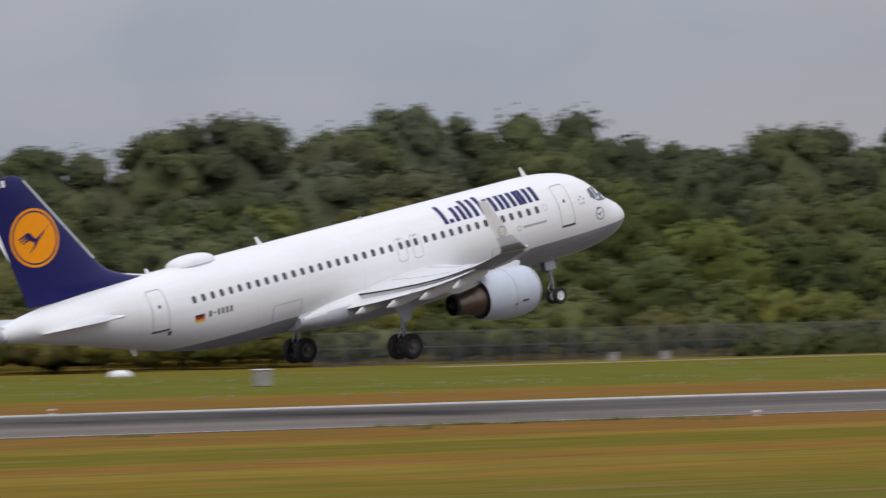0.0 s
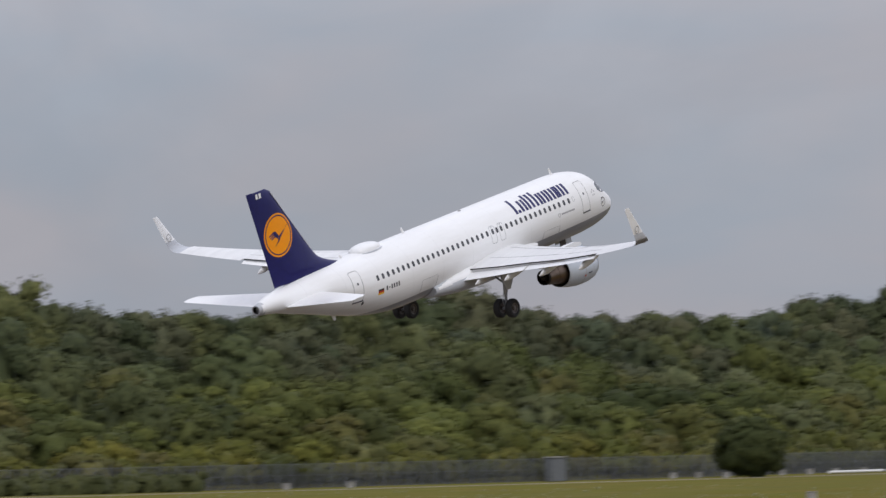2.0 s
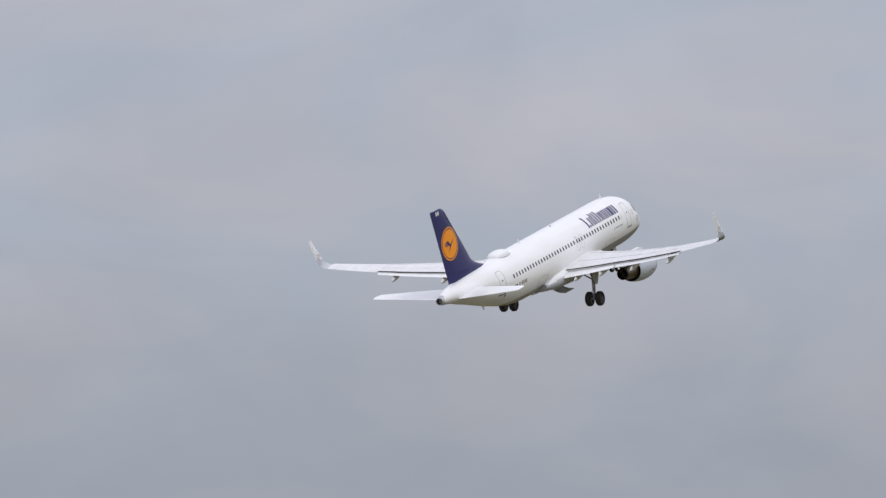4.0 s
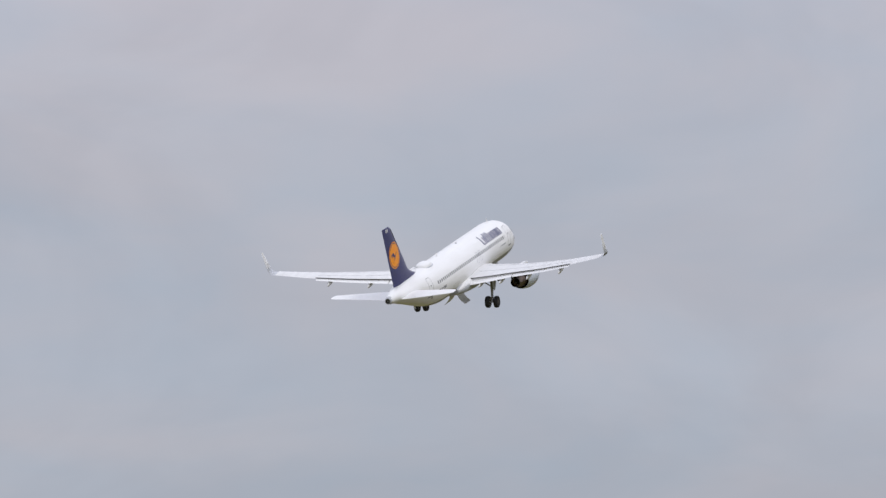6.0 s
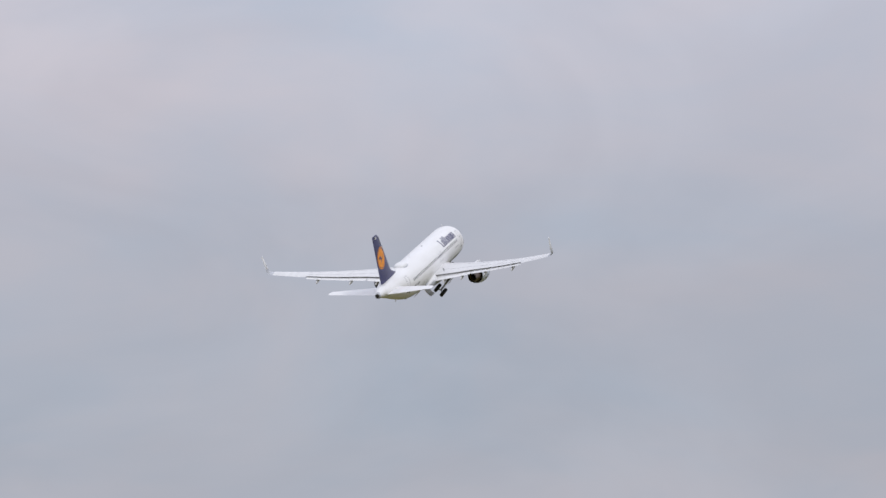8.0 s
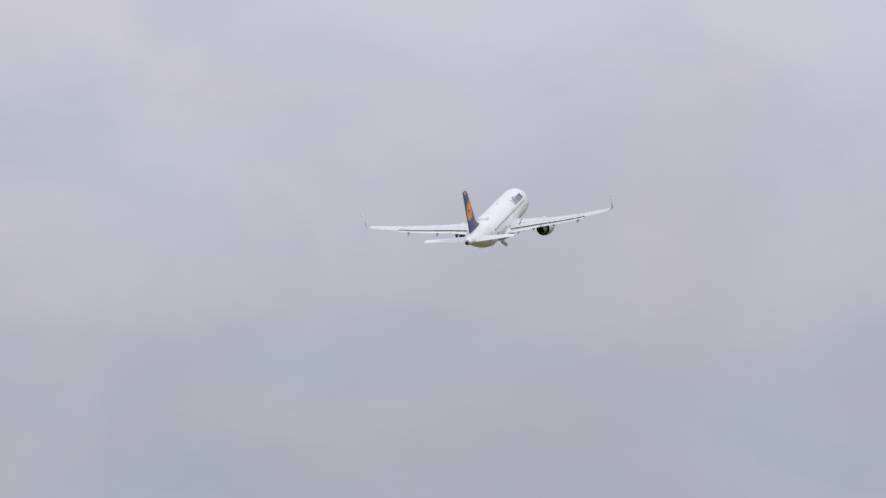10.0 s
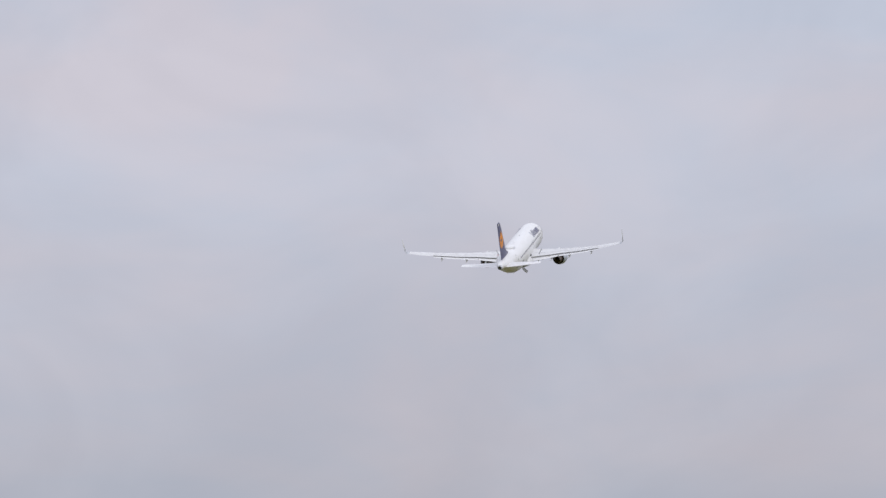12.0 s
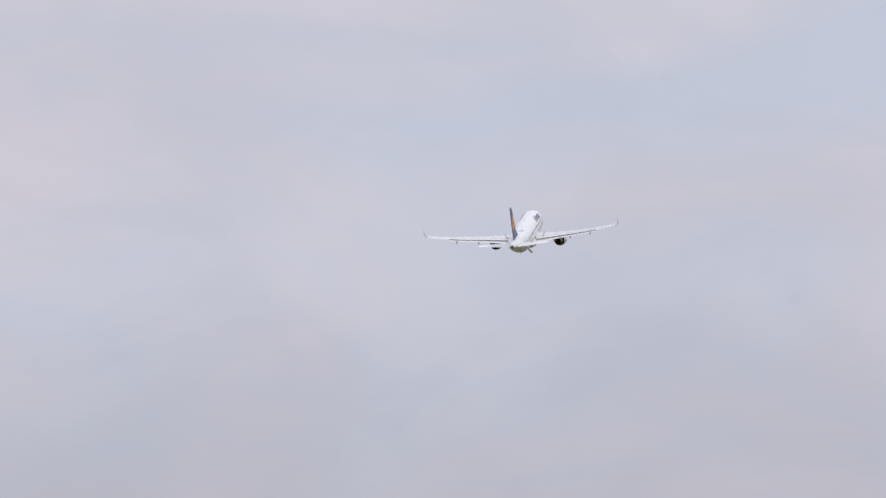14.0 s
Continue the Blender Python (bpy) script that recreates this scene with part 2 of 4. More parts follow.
# sooty engine parts, and the shade strip ahead of the flaps
M_SOOT_SHADE = plain("soot_and_gap_shade", (0.02, 0.018, 0.017), 0.7, 0.2, vary=0.3)
M_GLASS = plain("dark_cabin_glass", (0.075, 0.076, 0.085), 0.2, vary=0.3)
M_COCKPIT = plain("cockpit_glass", (0.09, 0.11, 0.13), 0.08, vary=0.3)
M_SEAM = plain("door_seam_grey", (0.42, 0.42, 0.43), 0.6, vary=0.15)
M_MARK = plain("dark_marking", (0.06, 0.06, 0.075), 0.5, vary=0.2)
M_RUBBER = plain("tyre_rubber", (0.018, 0.018, 0.019), 0.75, vary=0.35, scale=6, relief=0.004)
M_STEEL = plain("grey_gear_steel", (0.42, 0.43, 0.45), 0.4, 0.35, vary=0.3, scale=5)
M_RIM = plain("wheel_rim_metal", (0.16, 0.14, 0.13), 0.5, 0.4, vary=0.4, scale=6)
M_RED = plain("red_paint", (0.5, 0.035, 0.02), 0.45)
M_GOLD = plain("gold_yellow_paint", (0.85, 0.5, 0.02), 0.45)
M_BLACK = plain("black_paint", (0.02, 0.02, 0.02), 0.5)
M_FLOWER = plain("pale_flower_heads", (0.27, 0.27, 0.14), 0.8, vary=0.3)
M_TUFT = plain("fresh_grass_blades", (0.13, 0.15, 0.03), 0.9, vary=0.3, scale=0.5)
M_GROUND = ground_material()
M_ASPHALT = asphalt("runway_asphalt", (0.095, 0.084, 0.074), (0.175, 0.155, 0.136), 1.0, 257.2)
M_LINE = plain("worn_white_marking", (0.62, 0.62, 0.62), 0.7, vary=0.35, scale=0.4)
M_ROAD = asphalt("perimeter_concrete", (0.2, 0.175, 0.125), (0.29, 0.255, 0.19))
M_BLOCK = plain("weathered_concrete", (0.36, 0.345, 0.32), 0.85, vary=0.35, scale=2, relief=0.01)
M_SIGN = plain("white_sign_panel", (0.76, 0.75, 0.73), 0.5, vary=0.12)
M_FENCE = plain("galvanised_fence_steel", (0.17, 0.18, 0.19), 0.6, 0.2, vary=0.3)
M_BARK = plain("bark", (0.1, 0.085, 0.065), 0.9, vary=0.45, scale=4, relief=0.03)
M_LAMP = plain("runway_lamp_yellow", (0.7, 0.52, 0.42), 0.5)
M_CRANE_G = plain("crane_grey_steel", (0.2, 0.2, 0.22), 0.55, 0.2)
M_CRANE_O = plain("crane_orange_paint", (0.48, 0.2, 0.11), 0.5)
M_LEAF_SHRUB = leaf_material("shrub_leaves", [(0.0, (0.09, 0.098, 0.028)), (0.15, (0.15, 0.15, 0.036)), (0.3, (0.075, 0.084, 0.028)), (0.5, (0.172, 0.158, 0.036)), (0.65, (0.1, 0.1, 0.034)), (0.8, (0.125, 0.125, 0.05)), (1.0, (0.125, 0.108, 0.038))])
M_LEAF_MID = leaf_material("broadleaf_leaves", [(0.0, (0.05, 0.062, 0.024)), (0.14, (0.112, 0.125, 0.034)), (0.28, (0.06, 0.072, 0.028)), (0.42, (0.124, 0.134, 0.037)), (0.56, (0.074, 0.083, 0.032)), (0.68, (0.12, 0.13, 0.066)), (0.8, (0.052, 0.064, 0.024)), (0.9, (0.12, 0.11, 0.04)), (1.0, (0.084, 0.1, 0.03))])
M_LEAF_DARK = leaf_material("dark_dense_leaves", [(0.0, (0.043, 0.056, 0.023)), (0.5, (0.052, 0.063, 0.026)), (1.0, (0.062, 0.073, 0.029))])
M_LEAF_SCRUB = leaf_material("scrub_leaves", [(0.0, (0.056, 0.062, 0.025)), (1.0, (0.066, 0.07, 0.026))])
# tones pulled a little towards blue-grey to carry the distance haze
M_LEAF_TALL = leaf_material("hazed_tall_tree_leaves", [(0.0, (0.05, 0.062, 0.034)), (0.2, (0.09, 0.105, 0.046)), (0.4, (0.06, 0.07, 0.038)), (0.55, (0.115, 0.122, 0.05)), (0.7, (0.07, 0.076, 0.045)), (0.85, (0.1, 0.098, 0.055)), (1.0, (0.075, 0.094, 0.06))])


# ---------------------------------------------------------------- mesh helpers
class Shape:
    """Collects vertices and faces of one mesh."""

    def __init__(self):
        self.v, self.f = [], []

    def add(self, verts, faces):
        k = len(self.v)
        self.v += [tuple(p) for p in verts]
        self.f += [tuple(i + k for i in f) for f in faces]
        return self

    def loft(self, rings, closed=True, caps=True):
        n, k = len(rings[0]), len(self.v)
        for r in rings:
            self.v += [tuple(p) for p in r]
        for i in range(len(rings) - 1):
            for j in range(n if closed else n - 1):
                a, b = k + i * n + j, k + i * n + (j + 1) % n
                self.f.append((a, b, b + n, a + n))
        if caps and closed:
            self.f.append(tuple(k + j for j in reversed(range(n))))
            self.f.append(tuple(k + (len(rings) - 1) * n + j for j in range(n)))
        return self

    def tube(self, p, q, r0, r1=None, n=10, caps=True):
        p, q = Vector(p), Vector(q)
        r1 = r0 if r1 is None else r1
        d = (q - p).normalized()
        a = d.orthogonal().normalized()
        b = d.cross(a)
        rings = [[c + (a * math.cos(2 * math.pi * j / n) + b * math.sin(2 * math.pi * j / n)) * r for j in range(n)] for c, r in ((p, r0), (q, r1))]
        return self.loft(rings, True, caps)

    def box(self, x0, y0, z0, x1, y1, z1, bevel=0.0):
        if not bevel:
            v = [(x, y, z) for x in (x0, x1) for y in (y0, y1) for z in (z0, z1)]
            return self.add(v, [(0, 1, 3, 2), (4, 6, 7, 5), (0, 4, 5, 1), (2, 3, 7, 6), (0, 2, 6, 4), (1, 5, 7, 3)])
        rings = []
        for z, e in ((z0, bevel), (z0 + bevel, 0), (z1 - bevel, 0), (z1, bevel)):
            c = bevel
            rings.append([(x0 + e + c, y0 + e, z), (x1 - e - c, y0 + e, z), (x1 - e, y0 + e + c, z), (x1 - e, y1 - e - c, z),
                          (x1 - e - c, y1 - e, z), (x0 + e + c, y1 - e, z), (x0 + e, y1 - e - c, z), (x0 + e, y0 + e + c, z)])
        return self.loft(rings)

    def revolve(self, origin, axis, profile, n=32):
        """profile: (distance along the axis, radius)."""
        o, d = Vector(origin), Vector(axis).normalized()
        a = Vector((0, 0, 1)) if abs(d.z) < 0.9 else Vector((1, 0, 0))
        b = d.cross(a).normalized()
        a = b.cross(d)
        return self.loft([[o + d * s + (a * math.cos(2 * math.pi * j / n) + b * math.sin(2 * math.pi * j / n)) * max(r, 1e-4) for j in range(n)] for s, r in profile], True, False)

    def mesh(self, name, smooth=True, angle=40):
        me = bpy.data.meshes.new(name)
        me.from_pydata(self.v, [], self.f)
        me.validate()
        me.update()
        bm = bmesh.new()
        bm.from_mesh(me)
        bmesh.ops.recalc_face_normals(bm, faces=bm.faces)
        if smooth:
            for f in bm.faces:
                f.smooth = True
            lim = radians(angle)
            for e in bm.edges:
                e.smooth = len(e.link_faces) == 2 and e.calc_face_angle(0) < lim
        bm.to_mesh(me)
        bm.free()
        return me


def part(name, shape, material, parent=None, label="", at=None, smooth=True):
    me = shape.mesh(name, smooth) if isinstance(shape, Shape) else shape
    if not me.materials:
        me.materials.append(material)
    ob = new(name, me)
    if parent:
        ob.parent = parent
    if at is not None:
        ob.location = at
    if label:
        tagged(ob, label)
    return ob


def thing(name, label, category, group="", at=(0, 0, 0)):
    ob = new(name)
    ob.empty_display_size = 0.3
    ob.location = at
    return tagged(ob, label, category, group)


# ---------------------------------------------------------------- ground, runway
g = Shape()
g.add([(-4500, -4500, 0), (4500, -4500, 0), (4500, 4500, 0), (-4500, 4500, 0)], [(0, 1, 2, 3)])
tagged(part("ground", g, M_GROUND, smooth=False), "rough airfield grass, green with dry brown strips", "ground", kind="structure")

RW0, RW1 = 257.2, 301.9  # the runway's edge markings
r = Shape().box(-600, RW0 - 0.9, -0.3, 2600, RW1 + 0.9, 0.03)
tagged(part("runway", r, M_ASPHALT, smooth=False), "grey asphalt runway with tyre-darkened streaks", "runway", kind="structure")
for y0, y1 in ((RW0 - 0.12, RW0 + 0.18), (RW1 - 0.9, RW1 + 0.85), (RW1 - 2.9, RW1 - 1.9)):
    k = Shape().box(-600, y0, 0.031, 2600, y1, 0.036)
    tagged(part("edge_marking", k, M_LINE, smooth=False), "worn white runway edge line", "marking", kind="structure")


def fence_y(x):
    """The perimeter fence's distance across the field."""
    for (x0, y0), (x1, y1) in (((-200, 430), (330, 441)), ((330, 441), (640, 468)), ((640, 468), (760, 488)), ((760, 488), (900, 520)), ((900, 520), (1500, 640))):
        if x <= x1:
            return y0 + (y1 - y0) * (x - x0) / (x1 - x0)
    return 640


road = Shape()
xs = [380 + 20 * i for i in range(40)]
road.loft([[(x, fence_y(x) - 14.5, 0.002), (x, fence_y(x) - 14.5, 0.02), (x, fence_y(x) - 11.5, 0.02), (x, fence_y(x) - 11.5, 0.002)] for x in xs])
tagged(part("perimeter_road", road, M_ROAD, smooth=False), "narrow pale concrete perimeter road along the fence", "road", kind="structure")

# ---------------------------------------------------------------- the aeroplane
# Stations s run from the nose aft; local X points forward, Y to its left, Z up; the origin lies at station 17 on the cabin's axis.
plane = thing("airliner", "white twin-engine airliner with dark blue tail, climbing with gear down", "aeroplane")


def P(s, y, z):
    return Vector((17.0 - s, y, z))


HULL = [  # station, top, bottom, half width
    (0.0, -0.79, -0.83, 0.02), (0.06, -0.60, -1.02, 0.22), (0.2, -0.42, -1.18, 0.41), (0.5, -0.17, -1.38, 0.68), (1.0, 0.12, -1.58, 0.99), (1.55, 0.42, -1.73, 1.25), (2.1, 0.88, -1.84, 1.45),
    (2.7, 1.35, -1.93, 1.61), (3.4, 1.70, -2.0, 1.75), (4.3, 1.92, -2.05, 1.87), (5.4, 2.04, -2.07, 1.95), (6.6, 2.07, -2.07, 1.975), (15.0, 2.07, -2.07, 1.975), (24.0, 2.07, -2.07, 1.975),
    (25.5, 2.07, -1.98, 1.97), (27.0, 2.07, -1.79, 1.94), (28.5, 2.06, -1.48, 1.86), (30.0, 2.04, -1.11, 1.71), (31.5, 2.0, -0.71, 1.49), (33.0, 1.92, -0.3, 1.22),
    (34.5, 1.79, 0.07, 0.93), (35.7, 1.64, 0.40, 0.69), (36.7, 1.47, 0.57, 0.48), (37.3, 1.34, 0.66, 0.35)]


HULL = [(0.22 + s * 3.18 / 3.4 if s < 3.4 else s, t, b, w) for s, t, b, w in HULL]


def hull(s):
    """Top, bottom and half width at a station, on a smooth curve through HULL."""
    i = max(k for k in range(len(HULL)) if HULL[k][0] <= s or k == 0)
    i = min(i, len(HULL) - 2)
    h = HULL[i + 1][0] - HULL[i][0]
    u = min(max((s - HULL[i][0]) / h, 0), 1)
    out = []
    for c in (1, 2, 3):
        def slope(k):
            if k == 0:
                return (HULL[1][c] - HULL[0][c]) / (HULL[1][0] - HULL[0][0])
            if k == len(HULL) - 1:
                return (HULL[-1][c] - HULL[-2][c]) / (HULL[-1][0] - HULL[-2][0])
            a = (HULL[k][c] - HULL[k - 1][c]) / (HULL[k][0] - HULL[k - 1][0])
            b = (HULL[k + 1][c] - HULL[k][c]) / (HULL[k + 1][0] - HULL[k][0])
            return 0 if a * b <= 0 else 2 * a * b / (a + b)
        a, b = slope(i) * h, slope(i + 1) * h
        out.append((2 * u**3 - 3 * u**2 + 1) * HULL[i][c] + (u**3 - 2 * u**2 + u) * a + (-2 * u**3 + 3 * u**2) * HULL[i + 1][c] + (u**3 - u**2) * b)
    return out


def skin(s, ang, lift=0.0, side=-1):
    """A point on the fuselage at a station, at an angle above the level, lifted off it."""
    t, b, w = hull(s)
    return P(s, side * (w + lift) * math.cos(ang), (t + b) / 2 + ((t - b) / 2 + lift) * math.sin(ang))


def ang_of(s, z):
    t, b, w = hull(s)
    return math.asin(max(-1, min(1, (z - (t + b) / 2) / ((t - b) / 2))))


def hull_ring(s, n=56, lift=0.0):
    t, b, w = hull(s)
    return [P(s, (w + lift) * math.cos(2 * math.pi * j / n), (t + b) / 2 + ((t - b) / 2 + lift) * math.sin(2 * math.pi * j / n)) for j in range(n)]


stations = sorted(set([0.22, 0.24, 0.28, 0.34, 0.41, 0.53, 0.7, 0.85] + [1 + 0.25 * i for i in range(24)] + [7 + 1.0 * i for i in range(18)] + [24.5 + 0.4 * i for i in range(32)] + [37.3]))
stations = [s for s in stations if s <= 37.3]
fus = part("fuselage", Shape().loft([hull_ring(s) for s in stations]), M_BODY, plane)


def decal(outline, thick=0.012, side=-1, base_lift=0.0):
    """A thin raised patch on the fuselage; outline: convex or star-shaped list of (station, height)."""
    n = len(outline)
    cs, cz = sum(p[0] for p in outline) / n, sum(p[1] for p in outline) / n
    sh = Shape()
    lo = [skin(s, ang_of(s, z), base_lift + 0.001, side) for s, z in outline]
    hi = [skin(s, ang_of(s, z), base_lift + thick, side) for s, z in outline]
    c = skin(cs, ang_of(cs, cz), base_lift + thick, side)
    sh.add(lo + hi + [c], [(i, (i + 1) % n, n + (i + 1) % n, n + i) for i in range(n)] + [(n + i, n + (i + 1) % n, 2 * n) for i in range(n)])
    return sh


def rounded(s0, z0, s1, z1, rad, k=4):
    pts = []
    for cx, cz, a0 in ((s1 - rad, z1 - rad, 0), (s0 + rad, z1 - rad, 90), (s0 + rad, z0 + rad, 180), (s1 - rad, z0 + rad, 270)):
        for i in range(k + 1):
            a = radians(a0 + 90 * i / k)
            pts.append((cx + rad * math.cos(a), cz + rad * math.sin(a)))
    return pts


def dense(pts, step=0.12):
    out = []
    for a, b in zip(pts, pts[1:] + pts[:1]):
        m = max(1, int(math.hypot(b[0] - a[0], b[1] - a[1]) / step))
        out += [(a[0] + (b[0] - a[0]) * i / m, a[1] + (b[1] - a[1]) * i / m) for i in range(m)]
    return out


def seam(outline, width=0.035, thick=0.006, side=-1):
    """A narrow raised frame along an outline on the fuselage."""
    pts = dense(outline)
    n = len(pts)
    cs, cz = sum(p[0] for p in pts) / n, sum(p[1] for p in pts) / n
    sh, rings = Shape(), []
    for s, z in pts:
        d = max(math.hypot(s - cs, z - cz), 1e-3)
        s2, z2 = s - (s - cs) / d * width, z - (z - cz) / d * width
        rings.append([skin(s, ang_of(s, z), 0.0, side), skin(s, ang_of(s, z), thick, side), skin(s2, ang_of(s2, z2), thick, side), skin(s2, ang_of(s2, z2), 0.0, side)])
    rings.append(rings[0])
    return sh.loft(rings, True, False)


EXITS = (14.45, 15.37)
for side in (-1, 1):
    for i in range(40):
        s = 6.94 + i * 0.5313
        if min(abs(s - e) for e in EXITS) < 0.3:
            continue
        part("cabin_window", decal(rounded(s - 0.115, 0.46, s + 0.115, 0.80, 0.1), 0.006, side), M_GLASS, plane)
    for e in EXITS:
        ex = part("overwing_exit", seam(rounded(e - 0.28, -0.10, e + 0.28, 0.98, 0.16), 0.03, 0.006, side), M_SEAM, plane, "overwing exit outline")
        part("cabin_window", decal(rounded(e - 0.115, 0.46, e + 0.115, 0.80, 0.1), 0.006, side), M_GLASS, ex)
        part("exit_latch", decal(rounded(e - 0.05, 0.88, e + 0.05, 0.92, 0.015), 0.008, side), M_MARK, ex)
    for s0, s1, z0, z1 in ((4.74, 5.62, -0.42, 1.48), (29.12, 30.0, -0.38, 1.46)):
        d = part("cabin_door", seam(rounded(s0, z0, s1, z1, 0.16), 0.035, 0.01, side), M_SEAM, plane, "cabin door outline")
        part("door_window", decal(rounded((s0 + s1) / 2 - 0.07, 0.62, (s0 + s1) / 2 + 0.07, 0.78, 0.06), 0.008, side), M_GLASS, d)
        part("door_sill", decal(dense([(s0, z0 - 0.05), (s1, z0 - 0.05), (s1, z0 + 0.02), (s0, z0 + 0.02)], 0.2), 0.02, side), M_MARK, d, "dark scuffed door sill")
    # cargo hatch, service hatches and a drain mast
    part("cargo_door", seam(rounded(8.2, -1.45, 10.0, -0.62, 0.08), 0.025, 0.006, side), M_SEAM, plane, "cargo door outline")
    part("cargo_door", seam(rounded(21.6, -1.35, 23.3, -0.55, 0.08), 0.025, 0.006, side), M_SEAM, plane, "cargo door outline")
    part("blanked_window", seam(rounded(6.32, 0.48, 6.54, 0.80, 0.09), 0.02, 0.005, side), M_SEAM, plane)
    part("static_port", decal(rounded(2.95, -0.1, 3.15, 0.0, 0.03), 0.006, side), M_MARK, plane)
    part("outflow_valve", decal(rounded(29.0, -0.68, 29.16, -0.48, 0.05), 0.012, side), M_MARK, plane)
    # cockpit windows
    for pts in ([(1.62, 0.26), (2.2, 0.22), (2.3, 0.84), (2.06, 0.74)], [(2.27, 0.22), (2.88, 0.28), (2.92, 0.94), (2.38, 0.9)], [(2.95, 0.32), (3.34, 0.54), (3.32, 0.9), (3.0, 0.95)]):
        part("cockpit_window", decal(dense(pts, 0.1), 0.01, side), M_COCKPIT, plane)

# the airline's name as plain dark blue bars of its height
TITLE = [(0.02, 1.16), (0.36, 0.2), (0.74, 0.84), (1.14, 0.84), (1.5, 1.16), (1.92, 1.1), (2.36, 1.16), (2.78, 0.82), (3.1, 0.84), (3.5, 0.84), (3.84, 0.84), (4.24, 0.84), (4.6, 0.84), (4.86, 0.84), (5.22, 0.84), (5.62, 0.84)]
for side in (-1, 1):
    for x, tall in TITLE:
        s0 = 12.4 - x - 0.24 if side < 0 else 6.25 + x
        rows = []
        for i in range(9):
            a = 0.515 + tall * i / 8 / 2.02
            rows.append([skin(s0, a, 0.001, side), skin(s0, a, 0.008, side), skin(s0 + 0.24, a, 0.008, side), skin(s0 + 0.24, a, 0.001, side)])
        part("title_bar", Shape().loft(rows), M_BLUE, plane)
    # small type marking and registration as plain bars
    part("type_marking", decal(dense([(6.55, -0.02), (8.0, -0.02), (8.0, 0.08), (6.55, 0.08)], 0.2), 0.005, side), M_SEAM, plane)
    part("hull_roundel", seam([(8.25 + 0.13 * math.cos(radians(a)), 0.02 + 0.13 * math.sin(radians(a))) for a in range(0, 360, 20)], 0.03, 0.005, side), M_SEAM, plane)
    part("nose_roundel", seam([(2.95 + 0.3 * math.cos(radians(a)), -0.3 + 0.3 * math.sin(radians(a))) for a in range(0, 360, 15)], 0.035, 0.006, side), M_MARK, plane)
    part("nose_emblem", decal([(2.75, -0.18), (2.93, -0.32), (3.17, -0.26), (2.99, -0.4)], 0.006, side), M_MARK, plane)
    for i in range(5):
        a = radians(90 + 72 * i)
        part("star_mark", decal(rounded(4.05 + 0.17 * math.cos(a) - 0.05, 0.52 + 0.17 * math.sin(a) - 0.05, 4.05 + 0.17 * math.cos(a) + 0.05, 0.52 + 0.17 * math.sin(a) + 0.05, 0.03, 2), 0.006, side), M_SEAM, plane)
    for k, m in ((0, M_BLACK), (1, M_RED), (2, M_GOLD)):
        z1 = -0.07 - k * 0.11
        part("flag_stripe", decal(dense([(27.25, z1 - 0.11), (27.78, z1 - 0.11), (27.78, z1), (27.25, z1)], 0.2), 0.006, side), m, plane)
    for i in range(6):
        s0 = 27.0 - i * 0.24 if side < 0 else 25.6 + i * 0.24
        h = 0.06 if i == 1 else 0.27
        z0 = -0.17 if i == 1 else -0.28
        part("registration_bar", decal(dense([(s0 - 0.13, z0), (s0, z0), (s0, z0 + h), (s0 - 0.13, z0 + h)], 0.2), 0.005, side), M_MARK, plane)


# aerofoil surfaces -------------------------------------------------------------
def foil(c0=0.0, c1=1.0, t=0.12, n=14):
    """Outline of an aerofoil between two fractions of its chord: upper side aft to fore, lower fore to aft."""
    half = lambda x: 5 * t * (0.2969 * math.sqrt(x) - 0.126 * x - 0.3516 * x**2 + 0.2843 * x**3 - 0.1030 * x**4)
    xs = [c0 + (c1 - c0) * (1 - math.cos(math.pi * i / n)) / 2 for i in range(n + 1)]
    cam_ = lambda x: 0.02 * 4 * x * (1 - x)
    return [(x, cam_(x) + half(x)) for x in reversed(xs)] + [(x, cam_(x) - half(x)) for x in (xs[1:] if c0 == 0 else xs)]


def lifting(sections, c0=0.0, c1=1.0, n=14):
    """sections: y, leading edge station, chord, z, thickness, turn of the section's own plane about the flight axis (degrees)."""
    rings = []
    for y, le, ch, z, t, turn in sections:
        a = radians(turn)
        rings.append([P(le + x * ch, y - h * ch * math.sin(a), z + h * ch * math.cos(a)) for x, h in foil(c0, c1, t, n)])
    return Shape().loft(rings)


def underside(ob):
    """Grey paint on a wing part's lower skin, darkened to include its shade."""
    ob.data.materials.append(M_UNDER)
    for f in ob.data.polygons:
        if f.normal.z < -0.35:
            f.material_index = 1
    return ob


def wing_at(y):
    """Leading edge station, chord, height and thickness of the wing at a span station."""
    y = abs(y)
    if y < 6.4:
        u = (y - 1.6) / 4.8
        le, te, t = 11.95 + 2.5 * u, 19.15 - 0.25 * u, 0.145 - 0.025 * u
    else:
        u = (y - 6.4) / 10.5
        le, te, t = 14.45 + 6.3 * u, 18.9 + 3.5 * u, 0.12 - 0.015 * u
    v = max(y - 1.6, 0) / 15.3
    return le, te - le, -1.22 + 1.15 * v + 1.25 * v * v, t


